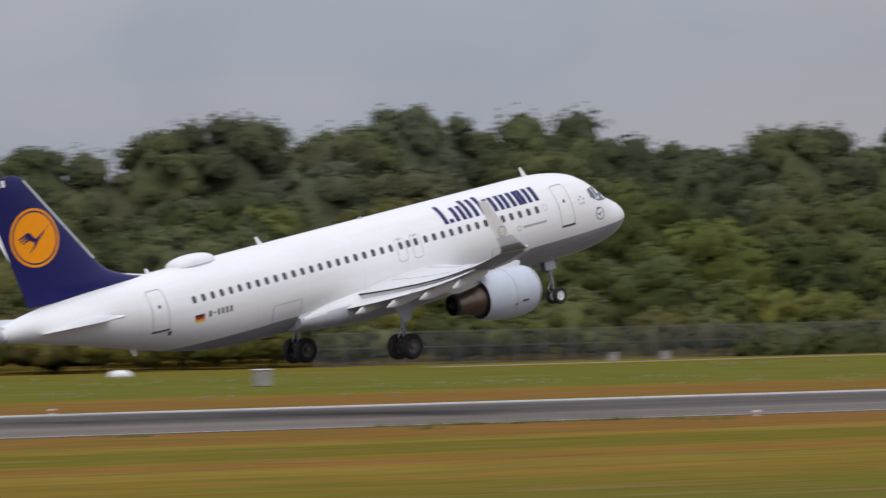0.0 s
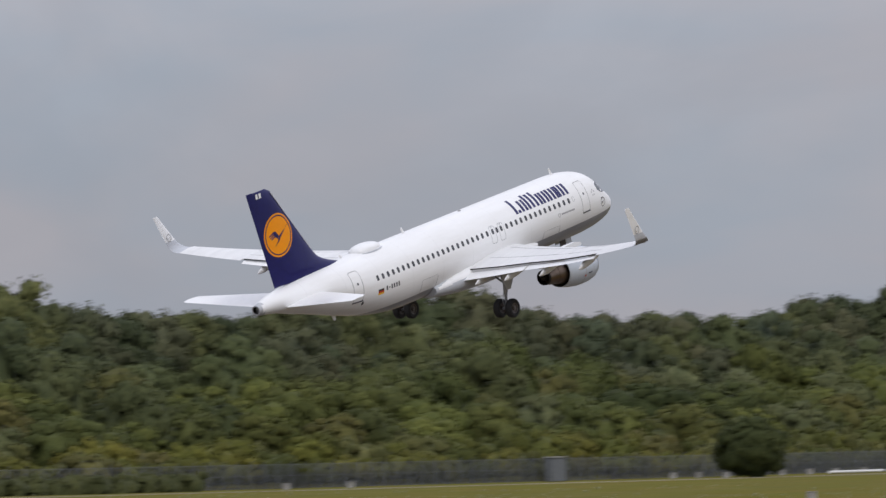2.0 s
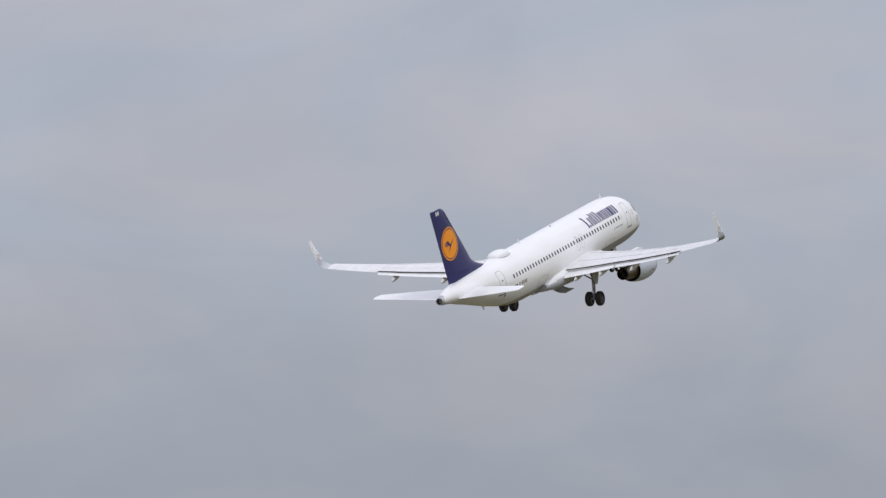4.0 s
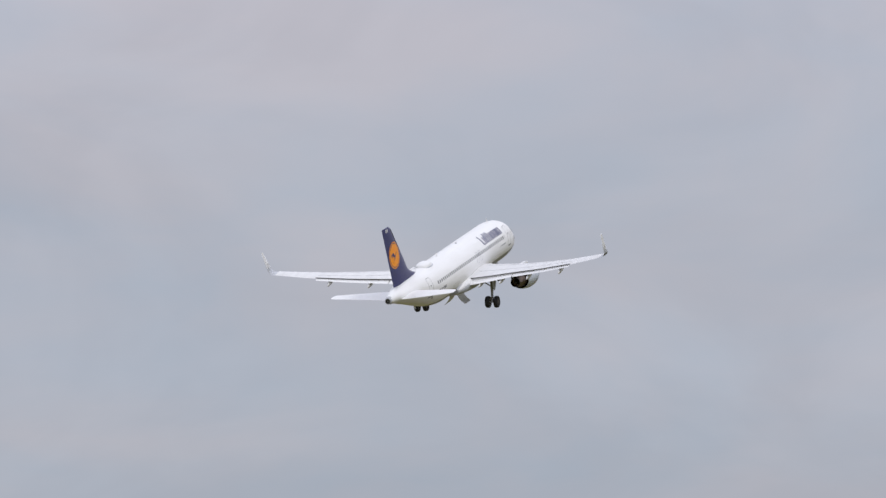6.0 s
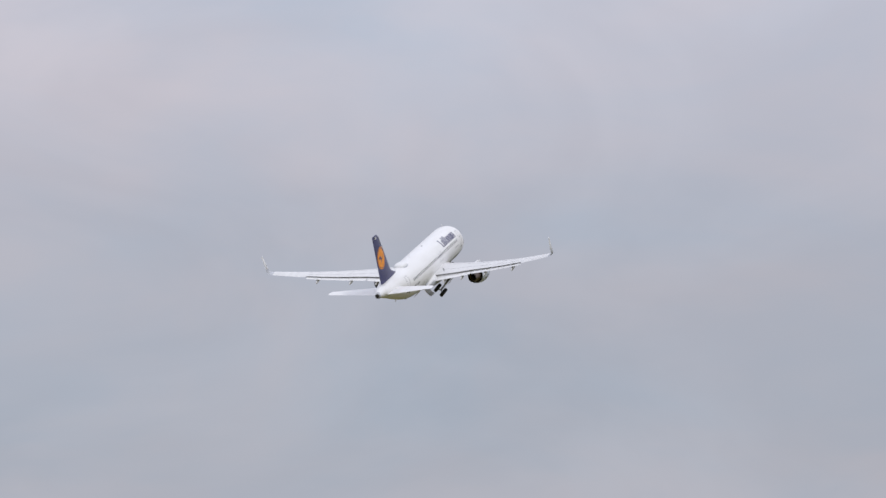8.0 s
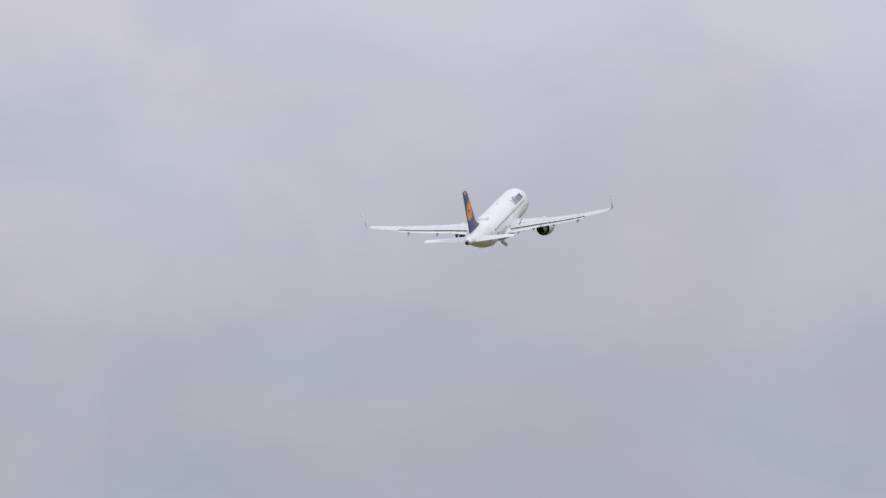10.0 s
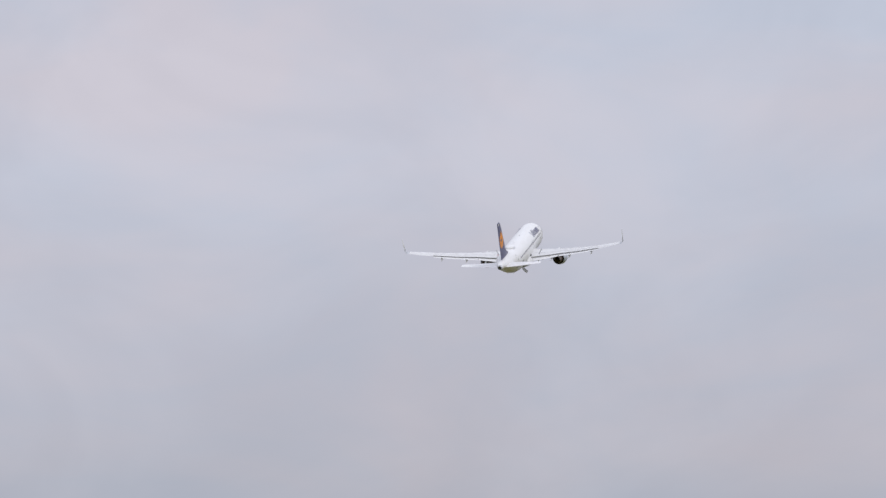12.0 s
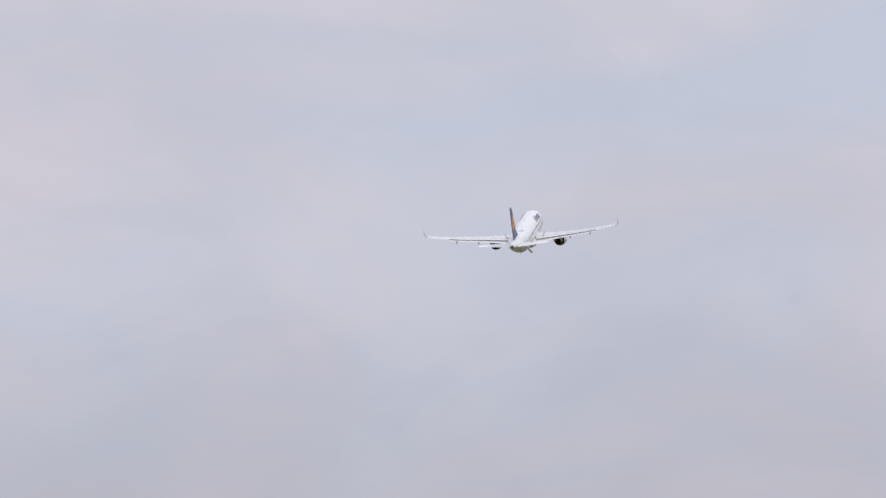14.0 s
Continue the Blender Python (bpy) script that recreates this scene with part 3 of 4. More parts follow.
for side in (-1, 1):
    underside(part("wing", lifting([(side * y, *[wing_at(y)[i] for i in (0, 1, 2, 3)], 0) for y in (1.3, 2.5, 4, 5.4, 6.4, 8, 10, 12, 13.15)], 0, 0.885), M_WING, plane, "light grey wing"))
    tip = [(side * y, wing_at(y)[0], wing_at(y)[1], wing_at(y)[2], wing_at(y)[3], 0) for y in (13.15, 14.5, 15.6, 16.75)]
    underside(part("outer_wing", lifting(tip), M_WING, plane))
    le, ch, z0, t = wing_at(16.75)
    te = le + ch

    def tip_at(u):
        """Span station, trailing edge, chord, height and cant along the upturned tip."""
        cant, bend = radians(86), 0.26
        a = cant * min(1, u / bend)
        run = max(0, (u - bend) / (1 - bend)) * 2.0
        y = 16.75 + 0.55 * math.sin(a) + run * math.cos(cant)
        z = z0 + 0.55 * (1 - math.cos(a)) + run * math.sin(cant)
        return y, te + 0.72 * u**0.8 + 0.55 * u, ch * (1 - 0.40 * min(1, u / 0.3)) * (1 - 0.55 * max(0, (u - 0.3) / 0.7)), z, math.degrees(a)

    shark = []
    for k in range(15):
        y, te_, c_, z, cant = tip_at(k / 14)
        shark.append((side * y, te_ - c_, c_, z, 0.085, side * cant))
    sk = part("sharklet", lifting(shark[5:]), M_WHITE, plane, "white upturned wingtip")
    # the bend is white too; its grey puts the shading into the colour
    underside(part("sharklet_root", lifting(shark[:6]), M_FAIR, sk, "curved foot of the white wingtip, coloured grey for its shading"))
    part("navigation_light", Shape().revolve(P(le + 0.1, side * 16.8, z0 + 0.03), (1, 0, 0), [(-0.12, 0.02), (-0.05, 0.05), (0.04, 0.045), (0.09, 0.0)], 10), M_WHITE, sk)
    y, te_, c_, z, cant = tip_at(0.45)
    ca, rs = radians(cant), 0.24
    along, out = Vector((0, side * math.cos(ca), math.sin(ca))), Vector((0, -side * math.sin(ca), math.cos(ca)))
    ring = Shape()
    for off in (0.075, -0.035):
        rows = []
        for i in range(21):
            f = 2 * math.pi * i / 20
            mid = P(te_ - 0.52 * c_, side * y, z) + out * off
            rows.append([mid + (Vector((1, 0, 0)) * math.cos(f) + along * math.sin(f)) * q for q in (rs, rs * 0.8)])
        ring.loft(rows, False, False)
        ring.add([P(te_ - 0.52 * c_, side * y, z) + out * off + Vector((1, 0, 0)) * p + along * q for p, q in ((0.17, 0.08), (-0.02, -0.06), (-0.16, 0.02), (-0.03, -0.11))], [(0, 1, 2, 3)])
    part("tip_roundel", ring, M_SEAM, sk)
    # flaps, dropped ten degrees, with a black strip ahead of them for the shade
    for name, ya, yb in (("inboard_flap", 1.95, 6.3), ("outboard_flap", 6.42, 13.05)):
        rings = []
        for i in range(5):
            y = ya + (yb - ya) * i / 4
            le_, ch_, z_, t_ = wing_at(y)
            fc = 0.19 * ch_
            s0 = le_ + 0.84 * ch_
            d = radians(9)
            rings.append([P(s0 + x * fc * math.cos(d) + h * fc * math.sin(d), side * y, z_ - 0.006 * ch_ - 0.075 + h * fc * math.cos(d) - x * fc * math.sin(d)) for x, h in foil(0, 1, 0.15, 8)])
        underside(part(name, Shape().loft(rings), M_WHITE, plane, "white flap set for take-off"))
    gap_strip = Shape()
    gap_strip.loft([[P(wing_at(y)[0] + 0.885 * wing_at(y)[1] + q, side * y, wing_at(y)[2] + wing_at(y)[1] * (0.0081 + 0.135 * wing_at(y)[3]) - dz) for q, dz in ((-0.03, 0.004), (0.035, 0.008), (0.035, 0.07), (-0.03, 0.07))] for y in (1.95, 4.2, 6.4, 9.0, 11.0, 13.05)])
    for cf in (0.64, 0.30):
        hf = 0.08 * cf * (1 - cf)
        hh = 5 * (0.2969 * math.sqrt(cf) - 0.126 * cf - 0.3516 * cf**2 + 0.2843 * cf**3 - 0.1030 * cf**4)
        ln = Shape().loft([[P(wing_at(y)[0] + cf * wing_at(y)[1] + q, side * y, wing_at(y)[2] + wing_at(y)[1] * (hf + hh * wing_at(y)[3]) + dz) for q, dz in ((-0.02, -0.02), (-0.02, 0.006), (0.02, 0.004), (0.02, -0.02))] for y in (2.3, 4.2, 6.4, 9.0, 11.0, 13.05)])
        part("panel_joint", ln, M_SEAM, plane)
    part("flap_gap_shade", gap_strip, M_SOOT_SHADE, plane, "dark strip standing for the shade ahead of the flaps")
    part("slat", lifting([(side * y, wing_at(y)[0] - 0.16, wing_at(y)[1] * 0.14 + 0.1, wing_at(y)[2] - 0.11, 0.2, 0) for y in (2.6, 5.0, 8.0, 12.0, 16.3)], 0, 1, 8), M_BARE, plane, "bare metal slat")
    for y in (3.1, 5.2, 8.2, 11.9):
        le_, ch_, z_, t_ = wing_at(y)
        te = le_ + ch_
        L = 2.9 if y < 11 else 2.3
        prof = [(0, 0.02), (0.08, 0.10), (0.25, 0.2), (0.5, 0.26), (0.72, 0.24), (0.88, 0.15), (1.0, 0.03)]
        rings = []
        for u, rr in prof:
            drop = 0.2 + 0.28 * u + 0.25 * max(0, u - 0.55)
            rings.append([P(te - L * 0.80 + u * L, side * y + 0.55 * rr * math.cos(2 * math.pi * j / 14), z_ - drop + 1.0 * rr * math.sin(2 * math.pi * j / 14)) for j in range(14)])
        part("flap_track_fairing", Shape().loft(rings), M_WING, plane)
    # tailplane
    part("tailplane", lifting([(side * y, 31.75 + 3.2 * u, 3.75 - 2.3 * u, 0.70 + 0.58 * u, 0.1, 0) for y, u in ((0.7, 0), (2.5, 0.31), (4.4, 0.66), (6.0, 0.96))]
                              + [(side * 6.22, 35.3, 0.95, 1.28, 0.06, 0)]), M_WHITE, plane, "white horizontal tailplane")
    part("elevator_gap", lifting([(side * y, 31.75 + 3.2 * u + (3.75 - 2.3 * u) * 0.7, 0.05, 0.705 + 0.58 * u, 3.6 - 1.4 * u, 0) for y, u in ((1.3, 0.11), (5.8, 0.93))], 0, 1, 6), M_SEAM, plane)


# fin -------------------------------------------------------------------------
def fin_at(z):
    """Leading and trailing edge stations of the fin at a height."""
    u = (z - 3.0) / 4.75
    te = 36.92 - (7.83 - z) * 0.245
    if z >= 3.0:
        return 31.1 + 3.6 * u, te
    v = (3.0 - z) / 1.0
    return 31.1 - 0.76 * v - 1.6 * v * v, te


def fin_ring(z, c0=0.0, c1=1.0, t=0.1, n=14):
    a, b = fin_at(z)
    return [P(a + x * (b - a), (h - 0.02 * 4 * x * (1 - x)) * (b - a) * (1 if z > 2.2 else 0.9), z) for x, h in foil(c0, c1, t, n)]


zs = [1.55, 1.8, 2.0, 2.15, 2.3, 2.5, 2.75, 3.0, 4.0, 5.0, 6.0, 7.0, 7.55]
fin = Shape().loft([fin_ring(z, 0.0, 0.72) for z in zs] + [[P(34.82 + x * 2.04, (h - 0.08 * x * (1 - x)) * 1.5, 7.68) for x, h in foil(0, 0.72, 0.1)], [P(35.0 + x * 1.87, (h - 0.08 * x * (1 - x)) * 0.8, 7.77) for x, h in foil(0, 0.72, 0.1)]])
part("fin", fin, M_BLUE, plane, "dark blue fin")
part("rudder", Shape().loft([fin_ring(z, 0.7205, 1.0, 0.1, 8) for z in (1.85, 3.0, 4.0, 5.0, 6.0, 7.0, 7.55)] + [[P(35.0 + x * 1.9, (h - 0.08 * x * (1 - x)) * 1.2, 7.8) for x, h in foil(0.728, 1.0, 0.1, 8)]]), M_BLUE, plane, "dark blue rudder")
edge = Shape()
edge.loft([[P(fin_at(z)[0] - 0.03 + q * 0.2, sgn * (0.02 + 0.11 * math.sqrt(q)), z) for q, sgn in ((1, 1), (0.4, 1), (0, 1), (0, -1), (0.4, -1), (1, -1))] for z in (3.35, 4.4, 5.5, 6.6, 7.45)])
part("leading_edge", edge, M_EDGE, plane, "bare grey fin leading edge")


def fin_skin(s, z, side, lift):
    a, b = fin_at(z)
    x = min(max((s - a) / (b - a), 0.001), 0.999)
    t = 0.1
    h = 5 * t * (0.2969 * math.sqrt(x) - 0.126 * x - 0.3516 * x**2 + 0.2843 * x**3 - 0.1030 * x**4)
    return P(s, side * (h * (b - a) + lift), z)


EC, EZ, ER = 34.52, 4.87, 1.31  # the tail disc


def fin_patch(fn, rings, n, side, lift):
    """A patch on the fin between radii fractions."""
    sh = Shape()
    rows = []
    for q in rings:
        rows.append([fin_skin(*fn(q, 2 * math.pi * j / n), side, lift) for j in range(n)])
    sh.loft(rows, True, False)
    return sh


def fin_poly(pts, side, lift):
    n = len(pts)
    c = (sum(p[0] for p in pts) / n, sum(p[1] for p in pts) / n)
    return Shape().add([fin_skin(*p, side, lift) for p in pts] + [fin_skin(*c, side, lift)], [(i, (i + 1) % n, n) for i in range(n)])


for side in (-1, 1):
    disc = lambda q, a: (EC + ER * q * math.cos(a), EZ + ER * q * math.sin(a))
    em = part("tail_disc", fin_patch(disc, (0.001, 0.2, 0.4, 0.6, 0.8, 1.0), 48, side, 0.012), M_ORANGE, plane, "orange tail disc")
    part("disc_ring", fin_patch(disc, (0.86, 0.915), 48, side, 0.018), M_BLUE, em, "thin dark blue ring")
    em_part = Shape()
    # a plain long-necked bird: a rising bar, and bars fanned behind it
    for bar in ([(0.78, 0.37), (0.62, 0.30), (0.12, -0.13), (0.0, -0.06), (0.22, 0.06)], [(0.12, -0.13), (-0.02, -0.3), (-0.36, -0.5), (-0.1, -0.28), (0.0, -0.06)],
                [(0.02, -0.04), (-0.18, 0.2), (-0.34, 0.21), (-0.3, 0.02), (-0.08, -0.16)], [(-0.28, 0.22), (-0.68, 0.05), (-0.64, 0.02), (-0.28, 0.12)],
                [(-0.28, 0.12), (-0.62, -0.04), (-0.58, -0.07), (-0.28, 0.04)], [(-0.26, 0.03), (-0.54, -0.11), (-0.5, -0.14), (-0.22, -0.05)]):
        pz = [(EC - bx * ER, EZ + bz * ER) for bx, bz in bar]
        d = fin_poly(dense(pz, 0.12), side, 0.018)
        em_part.add(d.v, d.f)
    part("disc_emblem", em_part, M_BLUE, em, "plain dark blue bird shape")
    for i in range(2):
        s0 = 35.62 + 0.3 * i
        part("tail_code_bar", fin_poly([(s0, 7.36), (s0 + 0.2, 7.36), (s0 + 0.2, 7.66), (s0, 7.66)], side, 0.03), M_WHITE, plane)

# antennas, dome, tail cone ------------------------------------------------------
dome = []
for u in [i / 16 for i in range(17)]:
    hw = 0.72 * math.sqrt(max(1e-4, 1 - (2 * u - 1) ** 2)) ** 0.75
    dome.append([P(24.8 + 2.55 * u, hw * math.cos(math.pi * j / 12), 1.98 + (0.46 * hw / 0.72) * math.sin(math.pi * j / 12) ** 0.8 if j not in (0, 12) else 1.93) for j in range(13)])
part("antenna_dome", Shape().loft(dome, True, True), M_WHITE, plane, "white antenna dome on the roof")
part("dome_skirt", Shape().loft([[P(24.68 + 2.8 * u, 0.79 * math.sqrt(max(1e-4, 1 - (2 * u - 1) ** 2)) ** 0.75 * c, zz) for c, zz in ((1, 1.85), (1, 1.99), (-1, 1.99), (-1, 1.85))] for u in [i / 12 for i in range(13)]]), M_FAIR, plane)
for s, h, lean in ((5.55, 0.5, 0.32), (21.75, 0.42, 0.28), (28.35, 0.26, 0.2)):
    part("blade_antenna", Shape().loft([[P(s + x * c + lean * k / h, w, hull(s)[0] - 0.04 + k) for x, w in ((0, 0), (0.25, 0.03), (1, 0), (0.25, -0.03))] for k, c in ((0, 0.3), (h * 0.9, 0.16), (h, 0.12))]), M_WHITE, plane)
part("roof_beacon", Shape().revolve(P(15.9, 0, 2.05), (0, 0, 1), [(0, 0.1), (0.06, 0.1), (0.09, 0.06), (0.1, 0.0)], 12), M_SEAM, plane)
part("exhaust_pipe", Shape().revolve(P(37.2, 0, 1.0), (-1, 0, 0), [(0.34, 0.215), (0.1, 0.2), (0.1, 0.0)], 24), M_SOOT_SHADE, plane, "sooty tail exhaust")
part("exhaust_ring", Shape().revolve(P(37.1, 0, 1.0), (-1, 0, 0), [(0, 0.392), (0.14, 0.36), (0.46, 0.285), (0.46, 0.225), (0.3, 0.21)], 24), M_EDGE, plane, "grey metal tail cone end")
part("drain_mast", Shape().loft([[P(29.9 + x * c, w, z) for x, w in ((0, 0), (0.3, 0.04), (1, 0), (0.3, -0.04))] for z, c in ((-1.05, 0.4), (-1.38, 0.24))]), M_WHITE, plane)

# belly fairing ------------------------------------------------------------------
rings = []
for u in [i / 22 for i in range(23)]:
    s = 10.4 + 11.3 * u
    k = math.sin(math.pi * min(1, max(0, u * 0.96 + 0.02))) ** 0.55
    hw, bot, top = 1.5 + 0.78 * k, -1.9 - 0.56 * k, -1.3 + 0.55 * k
    rings.append([P(s, hw * math.copysign(abs(math.cos(a)) ** 0.7, math.cos(a)), (top + bot) / 2 + (top - bot) / 2 * math.copysign(abs(math.sin(a)) ** 0.8, math.sin(a))) for a in [2 * math.pi * j / 32 for j in range(32)]])
part("belly_fairing", Shape().loft(rings), M_FAIR, plane, "pale grey belly fairing")

for side in (-1, 1):
    rings = []
    for u in [i / 24 for i in range(25)]:
        s = 10.6 + 10.9 * u
        k = max(0.02, math.sin(math.pi * (0.02 + 0.96 * u))) ** 0.6
        zc = -1.28 - 0.25 * u
        rings.append([P(s, side * (1.62 + 0.62 * k * math.cos(a)), zc + 0.62 * k * math.sin(a)) for a in [2 * math.pi * j / 20 for j in range(20)]])
    part("wing_root_fairing", Shape().loft(rings), M_WHITE, plane, "white wing root fairing")

# engines ------------------------------------------------------------------------
for side in (-1, 1):
    o = P(11.0, side * 5.75, -2.2)
    ax = (-1, 0, 0.02)
    cowl = part("engine_cowl", Shape().revolve(o, ax, [(0.95, 0.8), (0.75, 0.86), (0.62, 0.93), (0.66, 1.0), (0.85, 1.075), (1.25, 1.14), (1.8, 1.165), (2.4, 1.14), (3.0, 1.06), (3.5, 0.955), (3.68, 0.915), (3.68, 0.89), (2.9, 0.93), (2.4, 0.94)], 48), M_COWL, plane, "pale blue-grey engine cowl")
    part("inlet_lip", Shape().revolve(o, ax, [(0.95, 0.81), (0.72, 0.865), (0.6, 0.93), (0.645, 1.005), (0.82, 1.075)], 48), M_BARE, cowl, "bare metal inlet lip")
    part("fan_face", Shape().revolve(o, ax, [(1.3, 0.0), (1.05, 0.25), (1.4, 0.3), (1.4, 0.8)], 32), M_SOOT_SHADE, cowl)
    part("cowl_gap", Shape().revolve(o, ax, [(2.22, 1.149), (2.24, 1.156), (2.27, 1.149)], 44), M_SEAM, cowl)
    part("fan_duct_wall", Shape().revolve(o, ax, [(2.9, 0.93), (2.6, 0.62)], 32), M_SOOT_SHADE, cowl)
    part("core_cowl", Shape().revolve(o, ax, [(2.5, 0.7), (3.2, 0.75), (3.7, 0.72), (4.3, 0.61), (4.34, 0.56)], 36), M_HOT, cowl, "brown heat-stained core cowl")
    part("core_nozzle", Shape().revolve(o, ax, [(4.3, 0.6), (4.9, 0.51), (5.22, 0.46), (5.22, 0.43), (4.6, 0.45), (4.5, 0.0)], 36), M_HOT, cowl, "brown heat-stained exhaust nozzle")
    part("exhaust_plug", Shape().revolve(o, ax, [(4.55, 0.3), (5.0, 0.24), (5.3, 0.16), (5.42, 0.0)], 24), M_SOOT_SHADE, cowl)
    part("nozzle_rim", Shape().revolve(o, ax, [(5.1, 0.483), (5.26, 0.46), (5.26, 0.42), (5.0, 0.42)], 36), M_SOOT_SHADE, cowl)
    part("cowl_strake", Shape().loft([[o + Vector((-1.3 - 1.2 * u, -side * (0.8 + 0.3 * h), 0.76 + 0.28 * h)) + Vector((0, 0, w)) for h, w in ((0, 0.02), (1 if 0.1 < u < 0.95 else 0.1, 0.008), (1 if 0.1 < u < 0.95 else 0.1, -0.008), (0, -0.02))] for u in (0, 0.3, 0.7, 1)]), M_COWL, cowl)
    part("cowl_marking", Shape().add([o + Vector((-q, side * 1.172 * math.cos(a), 1.172 * math.sin(a))) for q, a in ((1.6, -0.34), (2.0, -0.34), (2.0, -0.27), (1.6, -0.27))], [(0, 1, 2, 3)]), M_MARK, cowl)
    part("cowl_red_mark", Shape().add([o + Vector((-q, side * 1.174 * math.cos(a), 1.174 * math.sin(a))) for q, a in ((2.25, -0.42), (2.42, -0.42), (2.42, -0.34), (2.25, -0.34))], [(0, 1, 2, 3)]), M_RED, cowl, "small red marking")
    py = []
    for s, zt, zb, w in ((11.9, -0.86, -1.05, 0.1), (12.6, -0.72, -1.42, 0.2), (13.6, -0.72, -1.66, 0.24), (15.0, -0.9, -1.78, 0.24), (16.2, -1.0, -1.55, 0.2), (17.4, -0.98, -1.12, 0.06)):
        py.append([P(s, side * 5.75 + y, z) for y, z in ((w * 0.6, zt), (w, (zt + zb) / 2), (w * 0.7, zb), (-w * 0.7, zb), (-w, (zt + zb) / 2), (-w * 0.6, zt))])
    part("pylon", Shape().loft(py), M_WING, plane)


# landing gear -------------------------------------------------------------------
def wheel(rad, wid):
    """Tyre and rim meshes about the Y axis."""
    t = Shape().revolve((0, 0, 0), (0, 1, 0), [(-wid * 0.36, rad * 0.55), (-wid * 0.47, rad * 0.72), (-wid * 0.46, rad * 0.88), (-wid * 0.3, rad * 0.985), (0, rad), (wid * 0.3, rad * 0.985),
                                               (wid * 0.46, rad * 0.88), (wid * 0.47, rad * 0.72), (wid * 0.36, rad * 0.55), (-wid * 0.36, rad * 0.55)], 32)
    r_ = Shape()
    for sgn in (-1, 1):
        r_.revolve((0, 0, 0), (0, sgn, 0), [(wid * 0.40, rad * 0.56), (wid * 0.38, rad * 0.5), (wid * 0.22, rad * 0.46), (wid * 0.16, rad * 0.24), (wid * 0.40, rad * 0.2), (wid * 0.46, 0.0)], 24)
    return t.mesh("tyre"), r_.mesh("rim")


TYRE, RIM = wheel(0.585, 0.43)
NTYRE, NRIM = wheel(0.385, 0.24)
GEAR, DOORS = {}, {}
for side in (-1, 1):
    piv = P(17.35, side * 3.75, -1.25)
    g = Shape().tube((0, 0, 0.15), (-0.2, 0, -1.45), 0.15, 0.135, 14).tube((-0.2, 0, -1.35), (-0.33, 0, -2.36), 0.085, 0.085, 12).tube((-0.33, -0.62, -2.36), (-0.33, 0.62, -2.36), 0.085, 0.085, 12)
    g.tube((-0.1, 0, -0.9), (0.0, -side * 1.35, -0.1), 0.065, 0.055, 8).tube((-0.12, 0, -1.05), (-0.55, 0, -0.15), 0.05, 0.05, 8)
    leg = part("main_gear", g, M_STEEL, plane, "grey steel main landing gear leg", at=piv)
    for y in (-0.44, 0.44):
        part("tyre", TYRE, M_RUBBER, leg, at=(-0.33, y, -2.36))
        part("rim", RIM, M_RIM, leg, at=(-0.33, y, -2.36))
    part("torque_link", Shape().tube((-0.32, 0.05, -1.4), (-0.62, 0, -1.85), 0.035, 0.03, 6).tube((-0.62, 0, -1.85), (-0.42, 0.05, -2.25), 0.03, 0.035, 6), M_STEEL, leg)
    part("leg_door", Shape().loft([[(x, side * (0.26 + b), z) for b in (0, 0.03)] + [(x2, side * (0.26 + b), z) for b in (0.03, 0)] for x, x2, z, in ((0.5, -0.75, 0.1), (0.45, -0.72, -0.6), (0.15, -0.5, -1.0), (0.0, -0.38, -1.22))]), M_FAIR, leg, "grey leg door")
    if side > 0:
        part("lock_panel", Shape().box(-0.75, -side * 0.75 - 0.03, -0.95, -0.6, -side * 0.75 + 0.03, -0.3, 0.02), M_RED, leg, "small red lock panel")
    part("brake_hose", Shape().tube((-0.05, side * 0.14, -0.5), (-0.4, side * 0.12, -2.2), 0.02, 0.02, 6), M_SOOT_SHADE, leg)
    GEAR[side] = (leg, piv)
    # the large belly door, hinged beside the keel
    hp = P(17.45, side * 0.3, -2.36)
    d = Shape()
    d.loft([[(x, side * 1.3 * u, 0.55 * u**2.4 - 0.02) for u in (0, 0.25, 0.5, 0.75, 1.0)] + [(x, side * 1.3 * u, 0.55 * u**2.4 + 0.04) for u in (1.0, 0.75, 0.5, 0.25, 0)] for x in (-0.8, -0.4, 0.3, 0.85)])
    DOORS[side] = (part("belly_gear_door", d, M_WING, plane, "pale grey belly gear door", at=hp), hp)
npiv = P(5.35, 0, -1.95)
g = Shape().tube((0, 0, 0.2), (0.2, 0, -1.2), 0.095, 0.085, 12).tube((0.2, 0, -1.1), (0.3, 0, -1.78), 0.055, 0.055, 10).tube((0.3, -0.32, -1.78), (0.3, 0.32, -1.78), 0.05, 0.05, 10)
g.tube((0.15, 0, -0.8), (0.85, 0, 0.1), 0.05, 0.05, 8)
nleg = part("nose_gear", g, M_STEEL, plane, "grey steel nose landing gear leg", at=npiv)
for y in (-0.25, 0.25):
    part("tyre", NTYRE, M_RUBBER, nleg, at=(0.3, y, -1.78))
    part("rim", NRIM, M_SIGN, nleg, at=(0.3, y, -1.78))
part("taxi_light", Shape().revolve((0.22, 0.12, -0.75), (1, 0, 0.1), [(-0.08, 0.04), (0, 0.1), (0.02, 0.09), (0.02, 0.0)], 12), M_SIGN, nleg)
part("leg_door", Shape().box(-0.12, -0.28, -0.62, -0.08, 0.28, 0.05, 0.015), M_UNDER, nleg, "dark grey nose leg door")
part("torque_link", Shape().tube((0.1, 0, -1.1), (-0.12, 0, -1.4), 0.03, 0.025, 6).tube((-0.12, 0, -1.4), (0.2, 0, -1.7), 0.025, 0.03, 6), M_STEEL, nleg)
